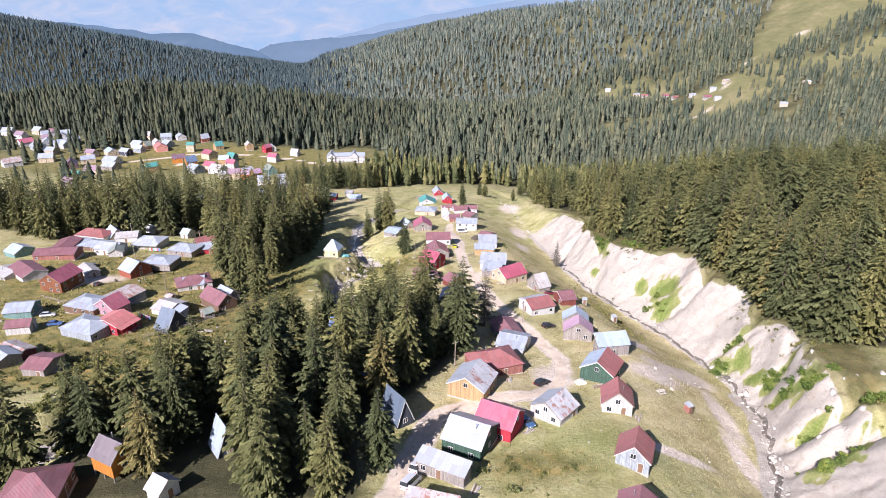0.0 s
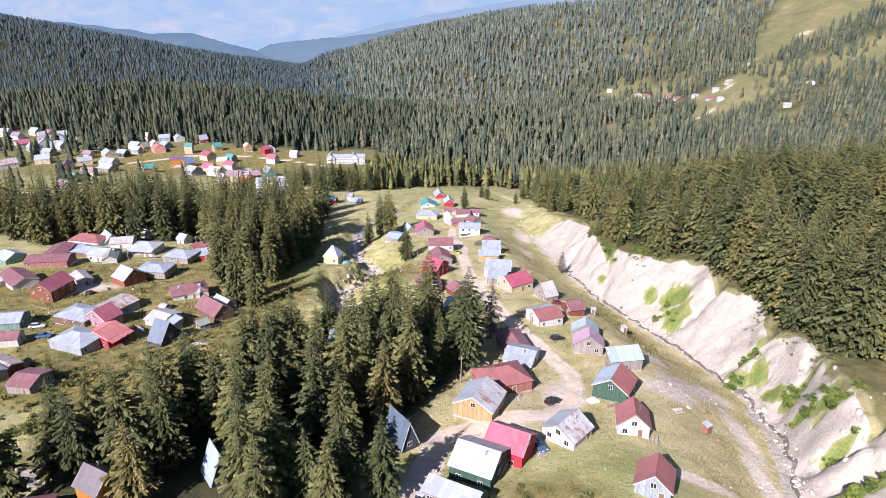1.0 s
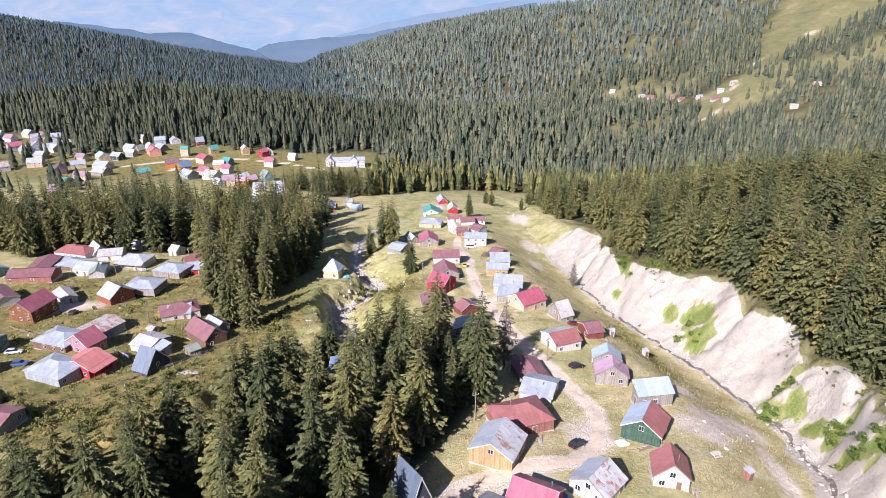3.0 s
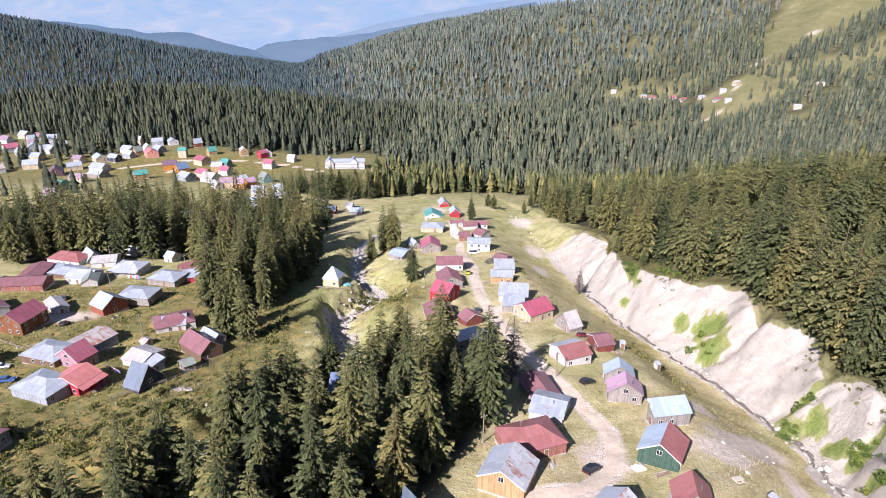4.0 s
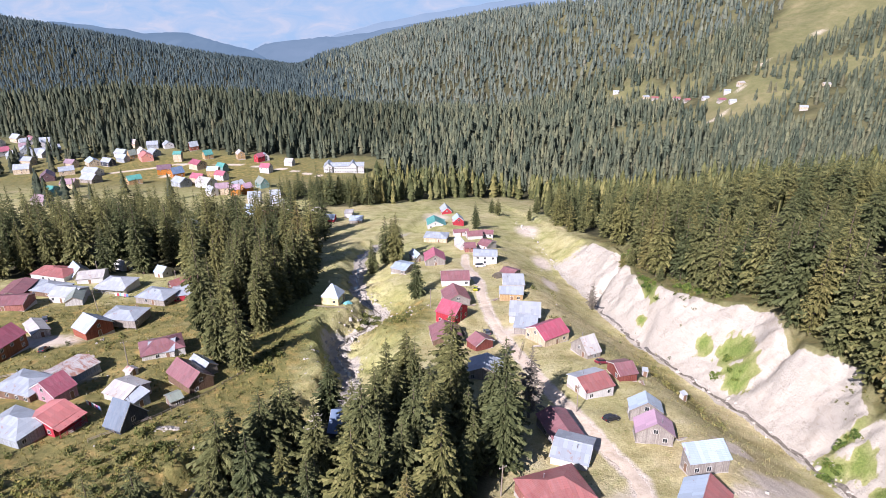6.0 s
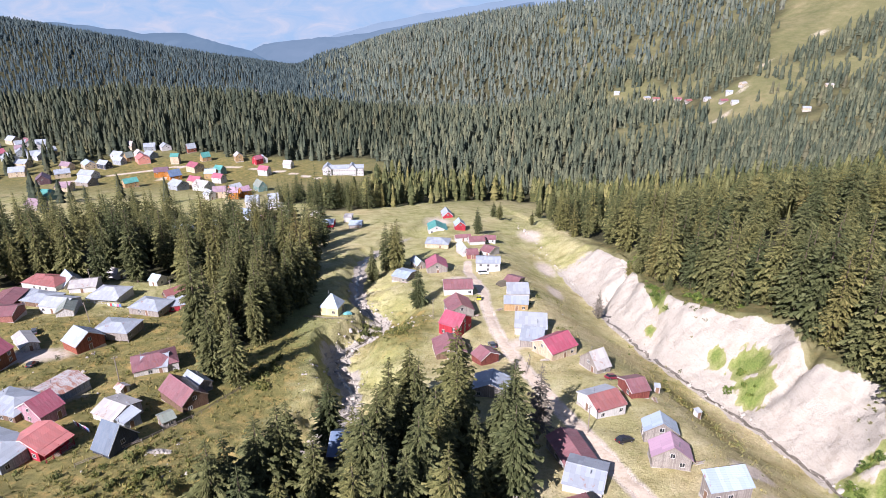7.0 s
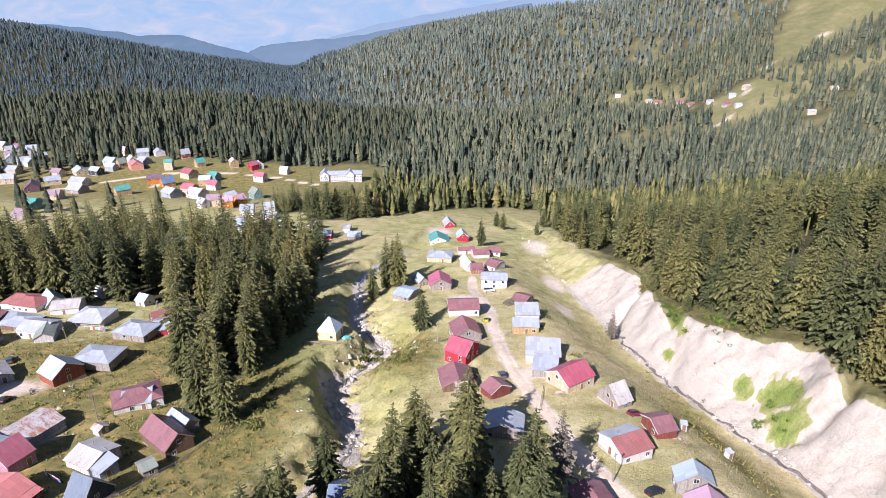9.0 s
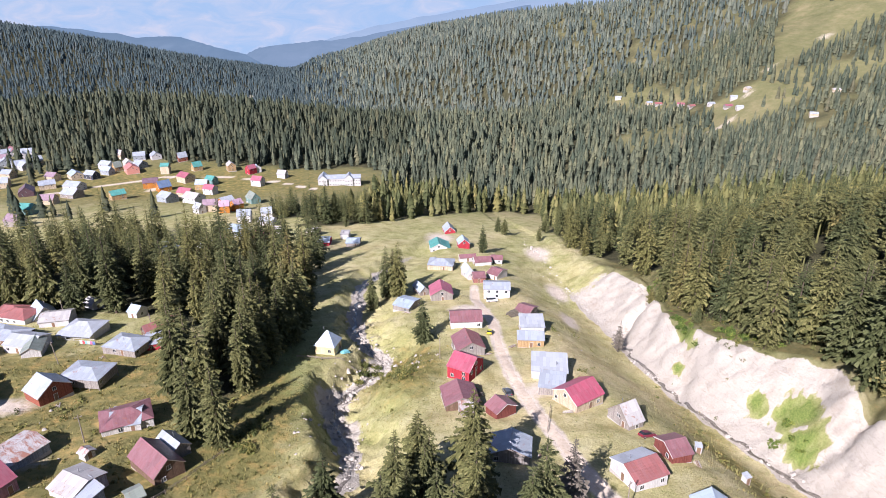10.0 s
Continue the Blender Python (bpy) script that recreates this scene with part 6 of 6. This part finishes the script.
privy(57.5, 187.5, 20, WALLS["white_wall"][0], "small white outhouse at the edge of the ravine")
privy(48.8, 194.5, -10, WALLS["white_wall"][0], "small white outhouse behind a red-brown house")
privy(58.1, 123.7, 30, WALLS["brick_wall"][0], "small weathered outhouse alone on the meadow")


def log_pile(x, y, rows, label):
    pile = new("log_pile")
    rng = random.Random(4)
    for k in range(rows):
        for j in range(7 - k):
            bm = bmesh.new()
            bmesh.ops.create_cone(bm, cap_ends=True, segments=7, radius1=0.24, radius2=0.2, depth=rng.uniform(3.4, 5.2), matrix=Matrix.Translation((rng.uniform(-0.4, 0.4), (j - (6 - k) / 2) * 0.5, 0.22 + k * 0.43)) @ Matrix.Rotation(radians(90), 4, "Y") @ Matrix.Rotation(rng.uniform(-0.14, 0.14), 4, "X"))
            link_bm("log", bm, M_DEAD, pile)
    pile.matrix_world = pose(x, y, height(x, y), 0, 0, 25)
    return tagged(pile, label, "log pile")


log_pile(16.5, 284, 5, "heap of grey split logs beside a brown-roofed shed")
log_pile(-3, 219, 3, "stack of pale logs behind the houses")


def washing_line(x, y, heading):
    w = new("washing_line")
    for e in (-3, 3):
        bm = bmesh.new()
        bmesh.ops.create_cone(bm, cap_ends=True, segments=6, radius1=0.05, radius2=0.05, depth=2.4, matrix=Matrix.Translation((e, 0, 0.9)))
        link_bm("post", bm, M_POST, w)
    bm = bmesh.new()
    box(bm, -3, 3, -0.012, 0.012, 1.95, 1.98)
    link_bm("cord", bm, M_TRIM, w)
    for k, colour in enumerate(((0.62, 0.62, 0.62), (0.55, 0.06, 0.08), (0.20, 0.42, 0.46), (0.62, 0.58, 0.55), (0.50, 0.16, 0.28), (0.12, 0.2, 0.4))):
        bm = bmesh.new()
        x0 = -2.7 + k * 0.93
        grid = [[bm.verts.new((x0 + 0.8 * i / 4, 0.07 * math.sin(i * 1.9 + k) * (j / 3), 1.95 - 1.2 * j / 3)) for i in range(5)] for j in range(4)]
        back = [[bm.verts.new(v.co + Vector((0, 0.02, 0))) for v in row] for row in grid]
        for g in (grid, back):
            for j in range(3):
                for i in range(4):
                    bm.faces.new((g[j][i], g[j][i + 1], g[j + 1][i + 1], g[j + 1][i]))
        link_bm("cloth", bm, plain("cloth", colour, 0.9, spread=0.1), w)
    w.matrix_world = pose(x, y, height(x, y), 0, 0, heading)
    return tagged(w, "washing line hung with coloured laundry", "washing line", "washing lines")


washing_line(-127, 257, -10)
washing_line(-92, 172, -30)


def plank_stack(x, y, heading, count, seed):
    """A loose stack of boards on the ground."""
    p = new("plank_stack")
    rng = random.Random(seed)
    for k in range(count):
        bm = bmesh.new()
        ln, w = rng.uniform(1.6, 3.4), rng.uniform(0.16, 0.26)
        box(bm, -ln / 2, ln / 2, -w / 2, w / 2, 0, 0.05)
        o = link_bm("plank", bm, PLANKS[rng.randrange(3)], p)
        o.matrix_basis = pose(rng.uniform(-0.3, 0.3), (k % 4 - 1.5) * 0.3, 0.05 + 0.07 * (k // 4), 0, rng.uniform(-1, 1), rng.uniform(-14, 14))
    p.matrix_world = pose(x, y, height(x, y), 0, 0, heading)
    return tagged(p, "loose stack of weathered boards beside a house", "planks", "plank stacks")


def tarpaulin(x, y, heading, mat, word, seed):
    """A crumpled sheet thrown over a heap."""
    rng = np.random.RandomState(seed)
    bm = bmesh.new()
    n = 9
    rows = []
    for i in range(n):
        row = []
        for j in range(n):
            u, v = i / (n - 1) * 2 - 1, j / (n - 1) * 2 - 1
            edge = max(abs(u), abs(v))
            row.append(bm.verts.new((u * 1.5 + rng.uniform(-0.08, 0.08), v * 1.1 + rng.uniform(-0.08, 0.08), max(0.02, 0.85 * (1 - edge ** 3) + rng.uniform(-0.07, 0.07)) - 0.25 * (edge == 1))))
        rows.append(row)
    for i in range(n - 1):
        for j in range(n - 1):
            bm.faces.new((rows[i][j], rows[i + 1][j], rows[i + 1][j + 1], rows[i][j + 1]))
    me = bpy.data.meshes.new("tarpaulin")
    bm.to_mesh(me)
    bm.free()
    me.materials.append(mat)
    ob = new("tarpaulin", me)
    ob.matrix_world = pose(x, y, height(x, y), 0, 0, heading)
    return tagged(ob, f"{word} tarpaulin thrown over a heap of firewood", "tarpaulin", "tarpaulins")


PLANKS = [plain("board_" + k, c, 0.85, scale=5) for k, c in (("grey", (0.33, 0.30, 0.27)), ("pale", (0.50, 0.45, 0.38)), ("brown", (0.24, 0.16, 0.11)))]
TARPS = [(plain("tarp_blue", (0.10, 0.30, 0.55), 0.5), "blue"), (plain("tarp_white", (0.62, 0.62, 0.60), 0.5), "white"), (plain("tarp_teal", (0.14, 0.38, 0.40), 0.5), "teal")]
tarpaulin(33.2, 128.4, 20, TARPS[1][0], "white", 5)
tarpaulin(-112.5, 192.5, 40, TARPS[1][0], "white", 6)


def bench_table(x, y, heading):
    """A rough garden table with a bench on each side."""
    t = new("picnic_table")
    for name, x0, x1, y0, y1, z0, z1 in (("tabletop", -0.95, 0.95, -0.4, 0.4, 0.71, 0.76), ("bench", -0.95, 0.95, -0.95, -0.65, 0.41, 0.46), ("bench", -0.95, 0.95, 0.65, 0.95, 0.41, 0.46), ("trestle", -0.75, -0.65, -0.85, 0.85, 0.3, 0.41), ("trestle", 0.65, 0.75, -0.85, 0.85, 0.3, 0.41)):
        bm = bmesh.new()
        box(bm, x0, x1, y0, y1, z0, z1)
        link_bm(name, bm, PLANKS[1], t)
    for lx in (-0.7, 0.7):
        for ly in (-0.3, 0.3):
            bm = bmesh.new()
            box(bm, lx - 0.05, lx + 0.05, ly - 0.05, ly + 0.05, -0.15, 0.71)
            link_bm("leg", bm, PLANKS[1], t)
    t.matrix_world = pose(x, y, height(x, y), 0, 0, heading)
    return tagged(t, "pale wooden picnic table standing on the meadow", "table")


bench_table(52.2, 126.5, 15)
rc = random.Random(77)
spots = [h for h in HOUSES if h[1] < 310 and -150 < h[0] < 70 and h[2] > 3.2]
for k, (hx, hy, hr) in enumerate(spots):
    turn = rc.uniform(math.pi, 2 * math.pi)
    sx, sy = hx + (hr + 1.8) * math.cos(turn), hy + (hr + 1.8) * math.sin(turn)
    if any(math.hypot(sx - ox, sy - oy) < o + 1.2 for ox, oy, o in HOUSES) or float(lerp_path(np.array([sx]), np.array([sy]), ROAD)[0][0]) < 3.5:
        continue
    if k % 6 == 2 and hx < 0:
        mat, word = TARPS[rc.randrange(3)]
        tarpaulin(sx, sy, rc.uniform(0, 180), mat, word, k)
    elif k % 2 == 0:
        plank_stack(sx, sy, rc.uniform(0, 180), rc.randint(5, 12), k)


# ---------------------------------------------------------------- the large white building and the far huts
def hotel(x, y, heading):
    h = new("hotel")
    wm, rm = WALLS["white_wall"][0], ROOFS["pale"][0]
    z = height(x, y)
    for name, x0, x1, y0, y1, eave, ridge in (("main_wing", -13, 19, -5, 5, 7.0, 9.4), ("side_wing", -19, -11, -7, 7, 7.0, 10.6), ("gable_wing", 5, 12, -6.5, 4, 7.4, 10.8)):
        bm = bmesh.new()
        if name == "main_wing":
            prism(bm, [(y0, -3), (y1, -3), (y1, eave), (0, ridge - 0.1), (y0, eave)], x0, x1)
        else:
            m = (x0 + x1) / 2
            vs = [[bm.verts.new((px, py, pz)) for px, pz in ((x0, -3), (x1, -3), (x1, eave), (m, ridge - 0.1), (x0, eave))] for py in (y0, y1)]
            bm.faces.new(vs[0])
            bm.faces.new(vs[1][::-1])
            for k in range(5):
                n = (k + 1) % 5
                bm.faces.new((vs[0][k], vs[1][k], vs[1][n], vs[0][n]))
        link_bm(name, bm, wm, h)
        for s in (-1, 1):
            bm = bmesh.new()
            if name == "main_wing":
                slab(bm, [(x0 - 0.4, 0, ridge), (x1 + 0.4, 0, ridge), (x1 + 0.4, s * (y1 + 0.6), eave - 0.2), (x0 - 0.4, s * (y1 + 0.6), eave - 0.2)], 0.15)
            else:
                m, half = (x0 + x1) / 2, (x1 - x0) / 2 + 0.5
                slab(bm, [(m, y0 - 0.5, ridge), (m, y1 + 0.5, ridge), (m + s * half, y1 + 0.5, eave - 0.2), (m + s * half, y0 - 0.5, eave - 0.2)], 0.15)
            link_bm("roof_slope", bm, rm, h)
    for floor in (0.9, 4.2):
        for k in range(16):
            px = -17.5 + k * 2.35
            py = -7 if px < -11 else (-6.5 if 5 < px < 12 else -5)
            window(h, pose(px, py, floor))
    h.matrix_world = pose(x, y, z, 0, 0, heading)
    return tagged(h, "large white two-storey building with pale grey gabled roofs", "building")


hotel(-100, 640, 4)
